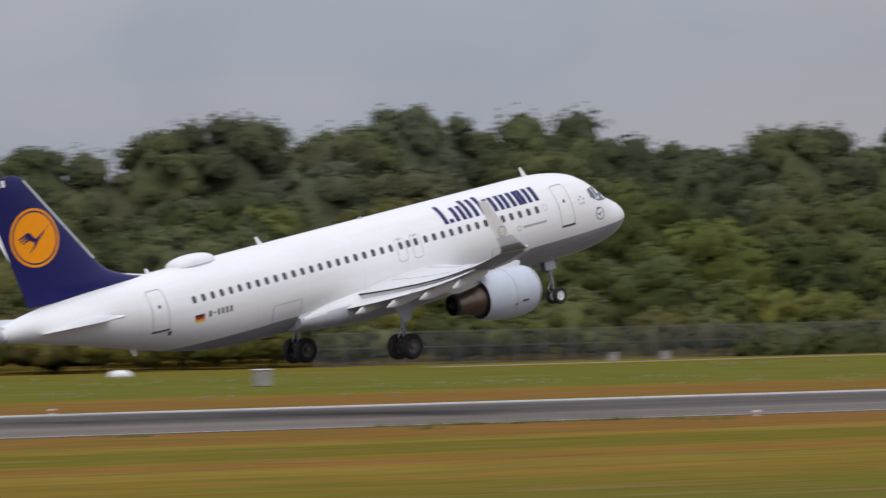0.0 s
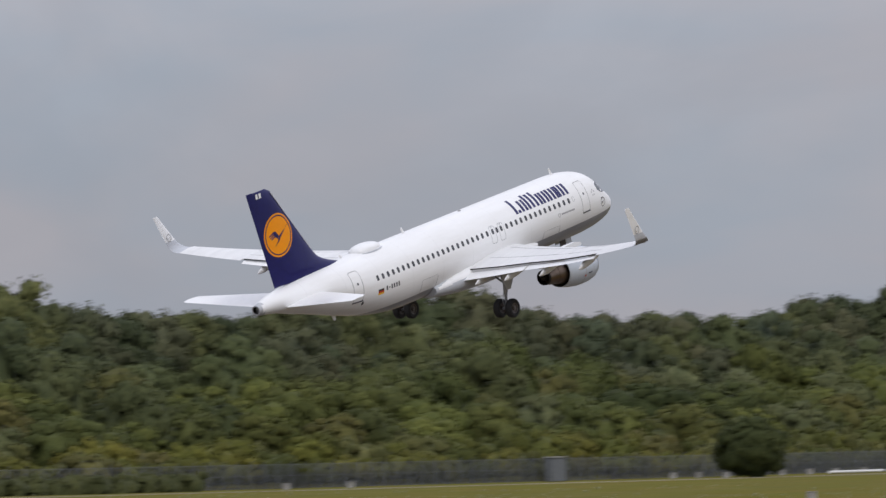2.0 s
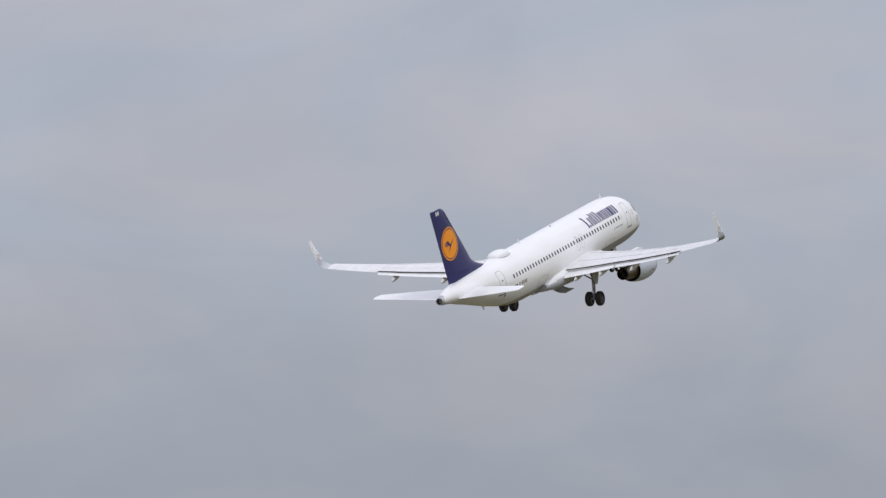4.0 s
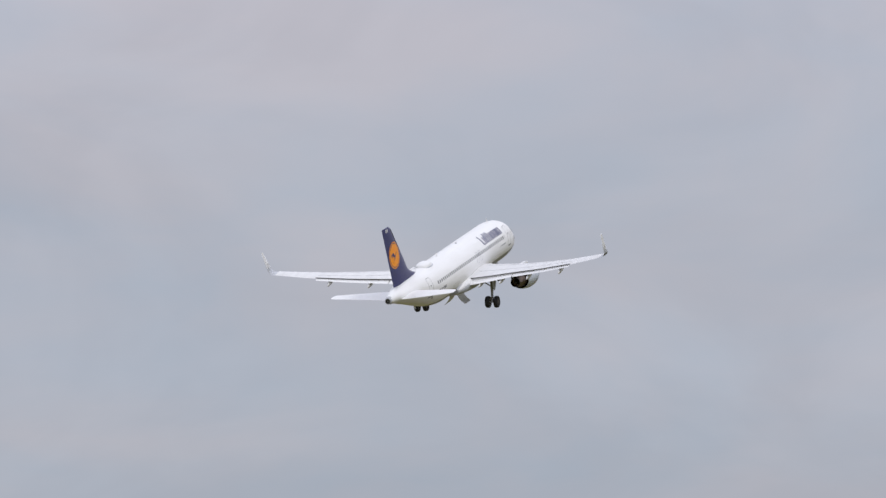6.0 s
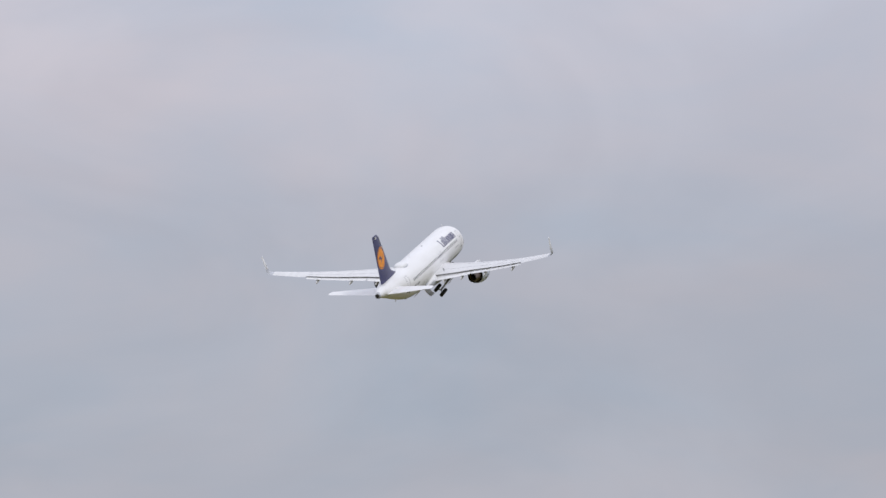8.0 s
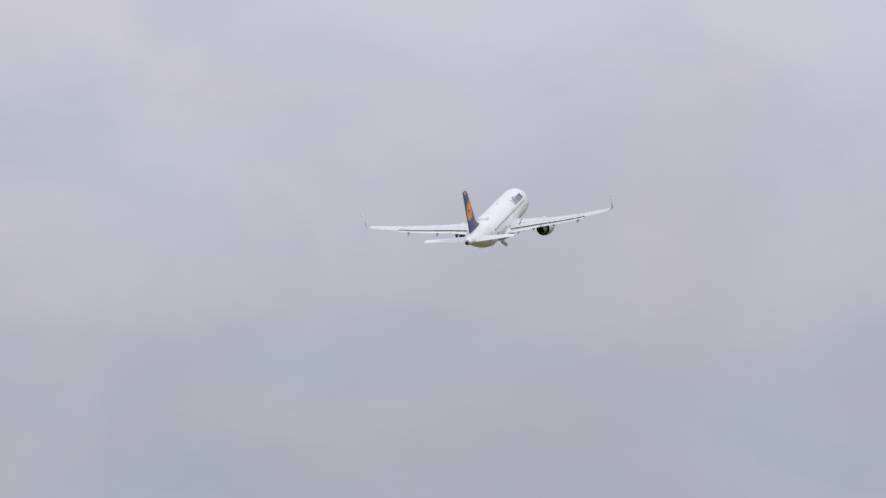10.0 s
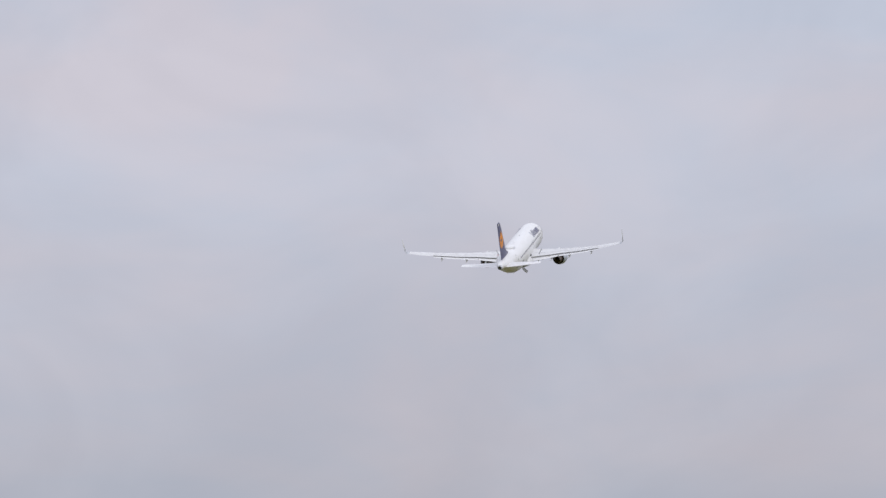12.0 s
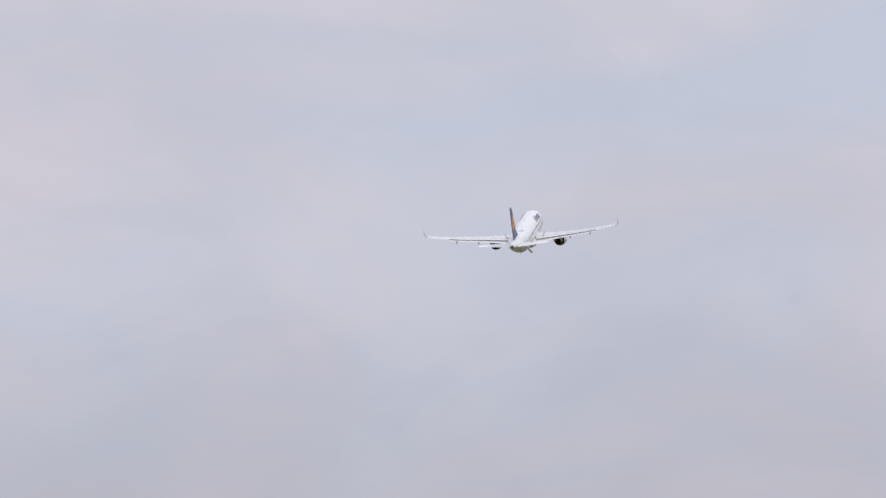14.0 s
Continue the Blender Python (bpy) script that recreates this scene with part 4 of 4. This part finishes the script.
for side in (-1, 1):
    part("nose_gear_door", Shape().loft([[P(s, side * 0.36, -1.95), P(s, side * 0.4, -1.95), P(s, side * 0.44, -2.42), P(s, side * 0.4, -2.42)] for s in (5.15, 5.75)]), M_FAIR, plane)


# ---------------------------------------------------------------- trees and shrubs
class Crown(Shape):
    """Leaves of a crown, each with the soft outward shading of its bough."""

    def __init__(self):
        self.v, self.f, self.n = [], [], []

    def leaf(self, rng, p, d, soft, size, loose):
        """One small clump of leaves as a triangle facing roughly along d; soft: the way its light falls."""
        nrm = (d + Vector((rng.gauss(0, loose), rng.gauss(0, loose), rng.gauss(0.15, loose)))).normalized()
        f = rng.uniform(0, 6.28)
        u = nrm.orthogonal().normalized()
        u = u * math.cos(f) + nrm.cross(u) * math.sin(f)
        v = nrm.cross(u)
        e = size * rng.uniform(0.6, 1.5)
        w = e * rng.uniform(0.5, 0.95)
        k = len(self.v)
        self.v += [tuple(p + u * e), tuple(p - u * e * 0.6 + v * w), tuple(p - u * e * 0.6 - v * w)]
        self.f.append((k, k + 1, k + 2))
        self.n += [tuple((soft * 0.85 + nrm * 0.3).normalized())] * 3

    def mesh(self, name, smooth=True, angle=40):
        me = bpy.data.meshes.new(name)
        me.from_pydata(self.v, [], self.f)
        me.polygons.foreach_set("use_smooth", [True] * len(me.polygons))
        me.update()
        me.normals_split_custom_set_from_vertices(self.n)
        return me


def some_way(rng, low=-1.0):
    z = rng.uniform(low, 1)
    f = rng.uniform(0, 2 * math.pi)
    q = math.sqrt(1 - z * z)
    return Vector((q * math.cos(f), q * math.sin(f), z))


def crown_shape(rng, core, lobes, leaf, count, rings=4, round_=7):
    """A crown of many soft boughs (centre, radii, outward way) over an uneven inner mass, all set with small clumps of leaves."""
    sh = Crown()

    def bough(c, r, o, rings, round_, full, rough):
        """One uneven mass; gives back how far it reaches along a way."""
        far = lambda d: full * (1 + rough * noise.noise(d * 1.6 + c) + rough * 0.8 * noise.noise(d * 3.7 + c * 1.7))
        at = lambda d, k: Vector((c.x + d.x * r.x * k, c.y + d.y * r.y * k, c.z + d.z * r.z * k))
        rows = []
        for i in range(rings):
            th = math.pi * (0.04 + 0.8 * i / (rings - 1))
            ways = [Vector((math.sin(th) * math.cos(2 * math.pi * j / round_), -math.sin(th) * math.sin(2 * math.pi * j / round_), math.cos(th))) for j in range(round_)]
            rows.append([at(d, far(d)) for d in ways])
            sh.n += [tuple((d * 0.35 + o * 0.65 + Vector((rng.gauss(0, 0.16), rng.gauss(0, 0.16), rng.gauss(0, 0.16)))).normalized()) for d in ways]
        sh.loft(rows, True, False)
        return far, at
    bough(Vector(core[0]), Vector(core[1]), Vector((0, 0, 1)), 7, 12, 0.82, 0.16)
    area = [r.x * r.z for c, r, o in lobes]
    for (c, r, o), a in zip(lobes, area):
        far, at = bough(c, r, o, rings, round_, 0.74, 0.3)
        for _ in range(int(count * a / sum(area))):
            d = some_way(rng, -0.5)
            if d.dot(o) < -0.2:
                d = -d
            k = far(d) * rng.uniform(0.98, 1.42) if rng.random() < 0.85 else rng.uniform(0.95, 1.3)
            sh.leaf(rng, at(d, k), d, d * 0.3 + o * 0.65, leaf, rng.choice((0.18, 0.36)))
    return sh


def trunk_shape(rng, height, rad, lobes):
    sh = Shape()
    pts = [(0, 0, -0.1), (rng.uniform(-0.1, 0.1), rng.uniform(-0.1, 0.1), height * 0.35), (rng.uniform(-0.3, 0.3), rng.uniform(-0.3, 0.3), height * 0.7)]
    sh.tube(pts[0], pts[1], rad, rad * 0.75, 9).tube(pts[1], pts[2], rad * 0.75, rad * 0.35, 8)
    for c, r_, o in lobes[::4][:7]:
        k = Vector(pts[1]).lerp(Vector(pts[2]), rng.uniform(0, 0.8))
        sh.tube(k, Vector(c), rad * 0.32, rad * 0.1, 6)
    return sh


def make_tree(name, label, kind, seed, height, width, low, lobe_n, leaf, count, material, trunk_r, flare=0.0):
    """A tree or shrub; flare broadens the foot of the crown and narrows its head."""
    rng = random.Random(seed)
    tall = height - low
    centre, radii = Vector((0, 0, low + tall * 0.46)), Vector((width * 0.42, width * 0.42, tall * 0.46))
    lobes = []
    for i in range(lobe_n):
        z = 1 - 1.55 * (i + 0.5) / lobe_n
        q = math.sqrt(max(0.0, 1 - z * z))
        a = i * 2.4 + rng.uniform(-0.35, 0.35)
        d = Vector((q * math.cos(a), q * math.sin(a), z))
        k = rng.uniform(0.76, 0.95) * (1 + 0.14 * noise.noise(d * 1.9 + Vector((seed, 0, 0)))) * (1 - flare * max(0.0, z) * q)
        c = Vector((centre.x + d.x * radii.x * k, centre.y + d.y * radii.y * k, centre.z + d.z * radii.z * k))
        rr = width * rng.choice((rng.uniform(0.07, 0.11), rng.uniform(0.11, 0.19)))
        lobes.append((c, Vector((rr, rr, rr * rng.uniform(0.6, 0.85))), d))
    t = thing(name, label, kind)
    part("trunk", trunk_shape(rng, height, trunk_r, lobes), M_BARK, t)
    part("crown", crown_shape(rng, (centre, radii * 0.98), lobes, leaf, count), material, t)
    return t


SHRUBS = [make_tree("shrub", "dense yellow-green shrub behind the perimeter fence", "shrub", 10 + i, 4.0, w, 0.1, n, 0.125, 2000, M_LEAF_SHRUB, 0.08) for i, (w, n) in enumerate(((6.5, 18), (5.4, 15), (7.5, 20), (6.0, 17)))]
MIDS = [make_tree("tree", "leafy mid-green broadleaf tree in the wood", "tree", 20 + i, 9.0, w, 0.6, n, 0.165, 3100, M_LEAF_MID, 0.16) for i, (w, n) in enumerate(((9.0, 29), (10.5, 32), (8.0, 26), (9.5, 30), (11.5, 34)))]
TALLS = [make_tree("tall_tree", "tall dark green tree rising above the wood", "tree", 30 + i, 18.0, w, 2.5, n, 0.21, 3300, M_LEAF_TALL, 0.3) for i, (w, n) in enumerate(((12.0, 28), (14.0, 32), (10.5, 25), (13.0, 29), (15.0, 34)))]
TOP = {k.name: 0.965 * max(v.co.z for v in c.data.vertices) for k in SHRUBS + MIDS + TALLS for c in k.children if c.name.startswith("crown")}

rng = random.Random(4)


def skyline(bearing):
    """How far the wood's top rises over the level, in degrees, by bearing."""
    marks = [(36, 0.95), (38.5, 0.91), (39.3, 0.9), (39.5, 1.07), (39.9, 1.17), (40.3, 1.15), (40.5, 1.0), (40.9, 1.07), (41.3, 1.14), (41.7, 1.0), (42.1, 1.21), (42.4, 1.14), (42.5, 1.02), (43.1, 0.96), (43.5, 0.9), (43.9, 1.04),
             (44.1, 0.91), (44.5, 0.91), (45.0, 1.11), (45.3, 1.17), (45.45, 0.96), (46.0, 1.07), (46.8, 0.98), (47.2, 1.18), (47.45, 1.09), (47.9, 1.22), (48.4, 1.01), (48.8, 0.97), (49.2, 1.08), (49.7, 1.0), (50.2, 1.1),
             (51.0, 0.98), (51.5, 1.0), (51.7, 1.17), (52.1, 1.15), (52.6, 0.87), (53.6, 0.75), (54.4, 0.82), (55.6, 0.95), (56.3, 0.75), (57.3, 0.71), (58.8, 0.9), (59.8, 0.78), (61, 0.82), (66, 0.8)]
    for (a, p), (b, q) in zip(marks, marks[1:]):
        if a <= bearing <= b:
            return p + (q - p) * (bearing - a) / (b - a)
    return 0.85


def plant(models, x, y, height, model_h, wide):
    k = rng.choice(models)
    s = height / TOP[k.name]
    return copy_thing(k, Matrix.LocRotScale((x, y, 0), Euler((0, 0, rng.uniform(0, 6.28))), (wide, wide, s)))


ROWS = [(4.6, 5.6, SHRUBS, 4.0, 0.14), (9, 6.2, SHRUBS, 4.0, 0.24), (18, 9.0, MIDS, 9.0, 0.38), (29, 9.8, MIDS, 9.0, 0.54), (42, 9.5, MIDS, 9.0, 0.70), (57, 8.5, TALLS, 18.0, 0.88), (74, 6.0, TALLS, 18.0, 1.0)]
for off, gap, models, mh, share in ROWS:
    x = 305.0
    while x < (1420 if off > 25 else 1080):
        y = fence_y(x) + off + rng.uniform(-2.5, 2.5) if off > 5 else fence_y(x) + off + rng.uniform(-0.7, 1.0)
        d = math.hypot(x, y)
        bearing = math.degrees(math.atan2(x, y))
        if bearing < 37.6:
            x += gap
            continue
        top = EYE[2] + d * math.tan(radians(skyline(bearing)))
        low = 3.0
        h = low + (top - low) * (share - 0.12) / 0.88
        h *= rng.uniform(0.78, 1.14 if share < 0.8 else 1.02) if share < 1 else rng.uniform(0.97, 1.05)
        wide = (h / mh) ** 0.6 * rng.uniform(0.9, 1.2) if models is not TALLS else (h / mh) ** 0.5 * rng.uniform(0.8, 1.1)
        plant(models, x, y, h, mh, wide)
        x += gap * rng.uniform(0.7, 1.35) * (1.35 if x > 1100 else 1.0)
lone = make_tree("fence_tree", "dense dark round tree standing before the fence", "tree", 77, 7.6, 8.6, -1.2, 60, 0.14, 6000, M_LEAF_DARK, 0.2, 0.35)
lone.matrix_basis = pose(755.4, 478.5, 0)
# low scrub along the foot of the fence, in stretches
scrub = Crown()
for x0, x1 in ((424.5, 477), (498.5, 554), (576, 634.7)):
    x = x0
    while x < x1:
        y, e = fence_y(x) - rng.uniform(1.2, 2.8), rng.uniform(1.1, 1.65)
        boughs = [(Vector((x + rng.uniform(-0.9, 0.9) * e, y + rng.uniform(-0.5, 0.5), rng.uniform(0.3, 1.0) * e)), Vector((0.5 * e, 0.5 * e, 0.35 * e)), Vector((0, 0, 1))) for _ in range(7)]
        cl = crown_shape(rng, ((x, y, 0.4 * e), (1.1 * e, 0.8 * e, 0.8 * e)), boughs, 0.12, 150)
        scrub.add(cl.v, cl.f)
        scrub.n += cl.n
        x += rng.uniform(1.0, 2.0)
fs = part("fence_scrub", scrub, M_LEAF_SCRUB)
tagged(fs, "low dense green scrub along the foot of the fence", "scrub", kind="stuff")
for model in SHRUBS + MIDS + TALLS:  # the patterns themselves stand deeper in the wood
    model.matrix_basis = pose(700 + rng.uniform(-250, 250), 640, 0)

# ---------------------------------------------------------------- fence, markers, lamps
fence = thing("perimeter_fence", "grey galvanised steel mesh fence along the wood", "fence")
pm = Shape().tube((0, 0, -0.2), (0, 0, 2.5), 0.05, 0.05, 6).tube((0, 0, 2.5), (0, -0.25, 2.75), 0.03, 0.03, 5).mesh("post")
wires = Shape()
x = 380.0
while x < 1130:
    y = fence_y(x)
    part("post", pm, M_FENCE, fence, at=(x, y, 0))
    for i in range(20):
        xx = x + i * 0.15
        yy = fence_y(xx)
        w = 0.012
        wires.add([(xx - w, yy, 0.05), (xx + w, yy, 0.05), (xx + w, yy + 0.01, 2.45), (xx - w, yy + 0.01, 2.45), (xx, yy + 0.03, 0.05), (xx, yy + 0.03, 2.45)], [(0, 1, 2, 3), (1, 4, 5, 2), (4, 0, 3, 5)])
    for z in (0.1, 1.3, 2.4):
        wires.tube((x, y, z), (x + 3, fence_y(x + 3), z), 0.025, 0.025, 4)
    x += 3.0
tagged(part("wire_mesh", wires, M_FENCE, fence, smooth=False), kind="stuff")
gate = thing("gate_cabinet", "pale grey steel cabinet standing at the fence", "cabinet", at=(718.6, fence_y(718.6) - 1.5, 0))
part("body", Shape().box(-1.3, -0.5, 0, 1.3, 0.5, 2.5, 0.05), M_FENCE, gate)
part("roof", Shape().box(-1.4, -0.6, 2.5, 1.4, 0.6, 2.62, 0.03), M_BLOCK, gate)

marker = thing("marker_block", "small weathered pale concrete marker block in the grass", "marker", "marker blocks")
part("block", Shape().box(-0.36, -0.2, -0.05, 0.36, 0.2, 0.55, 0.05), M_BLOCK, marker)
part("cap", Shape().box(-0.39, -0.23, 0.55, 0.39, 0.23, 0.62, 0.02), M_BLOCK, marker)
spots = [(406.5, 442.7), (412.2, 443.2), (578, 457.7), (586.7, 458.5), (649.2, 464.8), (663.3, 467.1), (469.2, 448.2), (746.8, 483.1), (753.9, 484.3), (750.8, 478.8), (780, 490), (789.3, 492.1), (798.1, 494.1), (808, 496.4), (459.2, 317.1), (532.9, 332.1), (518.3, 452.2), (525.6, 452.7)]
marker.matrix_basis = pose(*spots[0], 0, 0, 0, -40)
for x, y in spots[1:]:
    copy_thing(marker, pose(x, y, 0, 0, 0, -40 + rng.uniform(-8, 8)))
box = thing("equipment_box", "pale grey equipment box in the far grass", "box", at=(311.2, 369.5, 0))
part("body", Shape().box(-0.45, -0.35, 0.0, 0.45, 0.35, 0.95, 0.04), M_BLOCK, box)
part("lid", Shape().box(-0.5, -0.4, 0.95, 0.5, 0.4, 1.02, 0.02), M_SIGN, box)
cover = thing("white_cover", "low rounded white cover lying in the grass", "cover", at=(343.6, 422.6, 0))
cs_ = Shape().revolve((0, 0, 0), (0, 0, 1), [(0, 0.78), (0.16, 0.8), (0.34, 0.7), (0.46, 0.45), (0.5, 0.0)], 20)
part("shell", cs_, M_SIGN, cover)
part("base_rim", Shape().revolve((0, 0, 0), (0, 0, 1), [(-0.02, 0.8), (-0.02, 0.86), (0.07, 0.86), (0.07, 0.79)], 20), M_BLOCK, cover)
sg = thing("runway_sign", "white runway sign panel on short legs", "sign", at=(275.2, 247.8, 0))
sg.rotation_euler = (0, 0, radians(-45))
part("panel", Shape().box(-0.84, -0.12, 0.12, 0.84, 0.12, 0.74, 0.03), M_SIGN, sg)
part("edge_strip", Shape().box(-0.85, -0.13, 0.3, 0.85, 0.13, 0.33), M_SEAM, sg)
for q in (-0.7, 0.7):
    part("leg", Shape().tube((q, 0, -0.05), (q, 0, 0.15), 0.04, 0.04, 8), M_STEEL, sg)
pipe = thing("pipe_stack", "white pipes lying in the grass by the fence", "pipe", at=(801, 491, 0))
for i in range(2):
    part("pipe", Shape().tube((-9, 0.25 * i, 0.2), (9, 4.0 + 0.25 * i, 0.2), 0.16, 0.16, 10), M_SIGN, pipe)

lamp = thing("runway_lamp", "small raised runway edge lamp with pale cap", "lamp", "runway edge lamps")
part("base", Shape().revolve((0, 0, 0), (0, 0, 1), [(-0.02, 0.16), (0.04, 0.16), (0.06, 0.07), (0.14, 0.06)], 12), M_LAMP, lamp)
part("globe", Shape().revolve((0, 0, 0.14), (0, 0, 1), [(0, 0.16), (0.05, 0.17), (0.09, 0.13), (0.12, 0.0)], 12), M_LAMP, lamp)
first = True
for y, x0, gap in ((RW0 - 2.8, 241.9, 61.8), (RW1 + 3.0, 243.7, 61.2)):
    for i in range(-2, 14):
        m = pose(x0 + i * gap, y, 0)
        if first:
            lamp.matrix_basis, first = m, False
        else:
            copy_thing(lamp, m)

# pale seed heads and white flowers in the grass
tr = random.Random(9)
tv, tf = [], []
for i in range(9000):
    b_ = radians(tr.uniform(37.5, 63))
    d = tr.uniform(400, 760)
    x, y = d * math.sin(b_), d * math.cos(b_)
    if y < 318 or y > fence_y(x) - 1.0 or noise.noise(Vector((x * 0.03, y * 0.09, 3.0))) < 0.24:
        continue
    h = tr.uniform(0.1, 0.3)
    for q in range(3):
        px, py = x + tr.uniform(-0.25, 0.25), y + tr.uniform(-0.25, 0.25)
        k = len(tv)
        tv += [(px - 0.05, py - 0.03, h), (px + 0.05, py - 0.03, h), (px + 0.03, py + 0.05, h + 0.05), (px, py, 0)]
        tf += [(k, k + 1, k + 2), (k, k + 1, k + 3)]
gm = bpy.data.meshes.new("grass_flowers")
gm.from_pydata(tv, [], tf)
gm.materials.append(M_FLOWER)
tagged(new("grass_flowers", gm), "pale seed heads and small white flowers in the grass", "flowers", kind="stuff")

# green tufts along the runway's near edge and a few out in the dry grass
tv, tf = [], []
for i in range(260):
    x, y = tr.uniform(190, 620), RW0 - 1.0 - abs(tr.gauss(0, 2.2))
    if noise.noise(Vector((x * 0.05, y * 0.2, 8.0))) < 0.05:
        continue
    size = tr.uniform(0.3, 0.9)
    for q in range(34):
        px, py = x + tr.gauss(0, 0.9) * size, y + tr.gauss(0, 0.5) * size
        h, a = tr.uniform(0.1, 0.36) * size, tr.uniform(0, 6.28)
        k = len(tv)
        dx, dy = 0.05 * math.cos(a), 0.05 * math.sin(a)
        tv += [(px - dx, py - dy, 0), (px + dx, py + dy, 0), (px + tr.gauss(0, 0.1), py + tr.gauss(0, 0.1), h)]
        tf.append((k, k + 1, k + 2))
gm = bpy.data.meshes.new("grass_tufts")
gm.from_pydata(tv, [], tf)
gm.materials.append(M_TUFT)
tagged(new("grass_tufts", gm), "fresh green grass tufts along the runway edge", "grass", kind="stuff")

# ---------------------------------------------------------------- tower crane far behind the wood
CB, CD = radians(46.56), 1500.0
crane = thing("tower_crane", "distant grey and orange tower crane above the trees", "crane", at=(CD * math.sin(CB), CD * math.cos(CB), 0))
crane.rotation_euler = (0, 0, -CB)


def lattice(p, q, w, bays, chord=0.12):
    """A square lattice beam from p to q."""
    p, q = Vector(p), Vector(q)
    d = (q - p).normalized()
    a = d.orthogonal().normalized()
    b = d.cross(a)
    cs = [(a * i + b * j) * w / 2 for i, j in ((1, 1), (-1, 1), (-1, -1), (1, -1))]
    sh = Shape()
    for c in cs:
        sh.tube(p + c, q + c, chord, chord, 5)
    for k in range(bays):
        u, v = p.lerp(q, k / bays), p.lerp(q, (k + 1) / bays)
        for i in range(4):
            sh.tube(u + cs[i], v + cs[(i + 1) % 4], chord * 0.6, chord * 0.6, 4)
    return sh


part("mast", lattice((0, 0, 0), (0, 0, 35.5), 1.6, 24), M_CRANE_G, crane)
part("cab", Shape().box(-0.9, -1.3, 34.2, 1.3, 1.2, 36.2, 0.2), M_SIGN, crane, "white crane cab")
part("slewing_ring", Shape().revolve((0, 0, 33.4), (0, 0, 1), [(0, 1.2), (0.7, 1.3), (0.8, 0)], 16), M_CRANE_O, crane)
part("inner_jib", lattice((-0.6, 0, 37.6), (10.5, 0, 38.6), 0.8, 10, 0.09), M_CRANE_G, crane)
part("outer_jib", lattice((10.5, 0, 38.6), (29.4, 0, 40.2), 0.7, 18, 0.07), M_CRANE_O, crane, "orange crane jib")
part("rear_post", lattice((-0.4, 0, 36.2), (-0.5, 0, 42.3), 0.5, 6, 0.07), M_CRANE_G, crane)
part("front_post", Shape().tube((10.3, 0, 38.7), (10.3, 0, 43.3), 0.1, 0.1, 6), M_CRANE_G, crane)
part("tie_rod", Shape().tube((-0.5, 0, 42.3), (10.3, 0, 43.3), 0.09, 0.09, 6), M_CRANE_G, crane)


# ---------------------------------------------------------------- what moves
def motions():
    flight = [  # seconds, place, heading, climb attitude, bank
        (0, 243.11, 282.35, 6.69, -0.70, 10.70, -1.11),
        (0.5, 284.50, 282.14, 8.46, -0.82, 11.49, -0.28),
        (1, 326.29, 281.86, 10.75, -0.92, 12.20, 0.21),
        (1.5, 368.49, 281.57, 13.52, -1.02, 12.90, 0.61),
        (2, 410.77, 281.34, 16.77, -0.92, 13.67, 0.62),
        (2.5, 453.44, 281.10, 21.18, -0.53, 14.51, 0.15),
        (3, 495.59, 280.50, 26.63, 0.01, 15.05, -0.41),
        (3.5, 538.03, 279.84, 33.20, 0.58, 15.26, -1.02),
        (4, 580.66, 279.17, 40.62, 1.09, 15.30, -1.59),
        (4.5, 623.29, 278.54, 48.66, 1.49, 15.35, -1.98),
        (5, 665.73, 277.97, 57.04, 1.69, 15.56, -2.05),
        (5.5, 707.93, 277.48, 65.74, 1.69, 15.93, -1.77),
        (6, 750.03, 277.04, 74.82, 1.61, 16.78, -1.21),
        (6.5, 792.26, 276.68, 84.26, 1.55, 17.76, -0.73),
        (7, 834.71, 276.46, 94.04, 1.52, 18.41, -0.72),
        (7.5, 877.19, 276.30, 104.11, 1.61, 18.75, -1.05),
        (8, 919.17, 276.05, 114.34, 1.79, 18.91, -1.54),
        (8.5, 960.38, 275.66, 124.65, 1.90, 18.80, -2.09),
        (9, 1001.06, 275.15, 135.05, 2.01, 18.74, -2.25),
        (9.5, 1041.61, 274.61, 145.60, 2.11, 18.74, -2.07),
        (10, 1082.13, 274.09, 156.29, 2.22, 18.79, -1.71),
        (10.5, 1122.71, 273.59, 167.07, 2.35, 18.86, -1.36),
        (11, 1163.53, 273.22, 177.93, 2.58, 18.95, -1.19),
        (11.5, 1204.76, 273.02, 188.89, 2.94, 19.08, -1.20),
        (12, 1246.23, 272.93, 199.92, 3.43, 19.29, -1.30),
        (12.5, 1287.71, 272.84, 210.97, 3.87, 19.37, -1.49),
        (13, 1329.11, 272.73, 221.99, 4.09, 19.44, -1.72),
        (13.5, 1370.43, 272.59, 233.01, 4.26, 19.31, -1.98),
        (14, 1411.73, 272.46, 244.03, 4.47, 19.20, -2.21)]
    walk(plane, [(t, pose(x, y, z, bank, -climb, head)) for t, x, y, z, head, climb, bank in flight])
    up = [(0, 0), (5.8, 0), (6.2, 6), (6.5, 14), (7.0, 25), (7.5, 35), (8.0, 43), (8.5, 53), (9.0, 63), (9.6, 76), (10.3, 88), (10.6, 89), (14, 89)]
    for side, (leg, piv) in GEAR.items():
        walk(leg, [(t, pose(*piv, -side * a, 0, 0)) for t, a in up])
    walk(nleg, [(t, pose(*npiv, 0, -a * 1.05, 0)) for t, a in up])
    doors = [(0, 0), (3.2, 0), (3.6, 20), (4.0, 45), (4.4, 74), (4.7, 80), (14, 80)]
    for side, (d, hp) in DOORS.items():
        walk(d, [(t, pose(*hp, -side * a, 0, 0)) for t, a in doors])


motions()
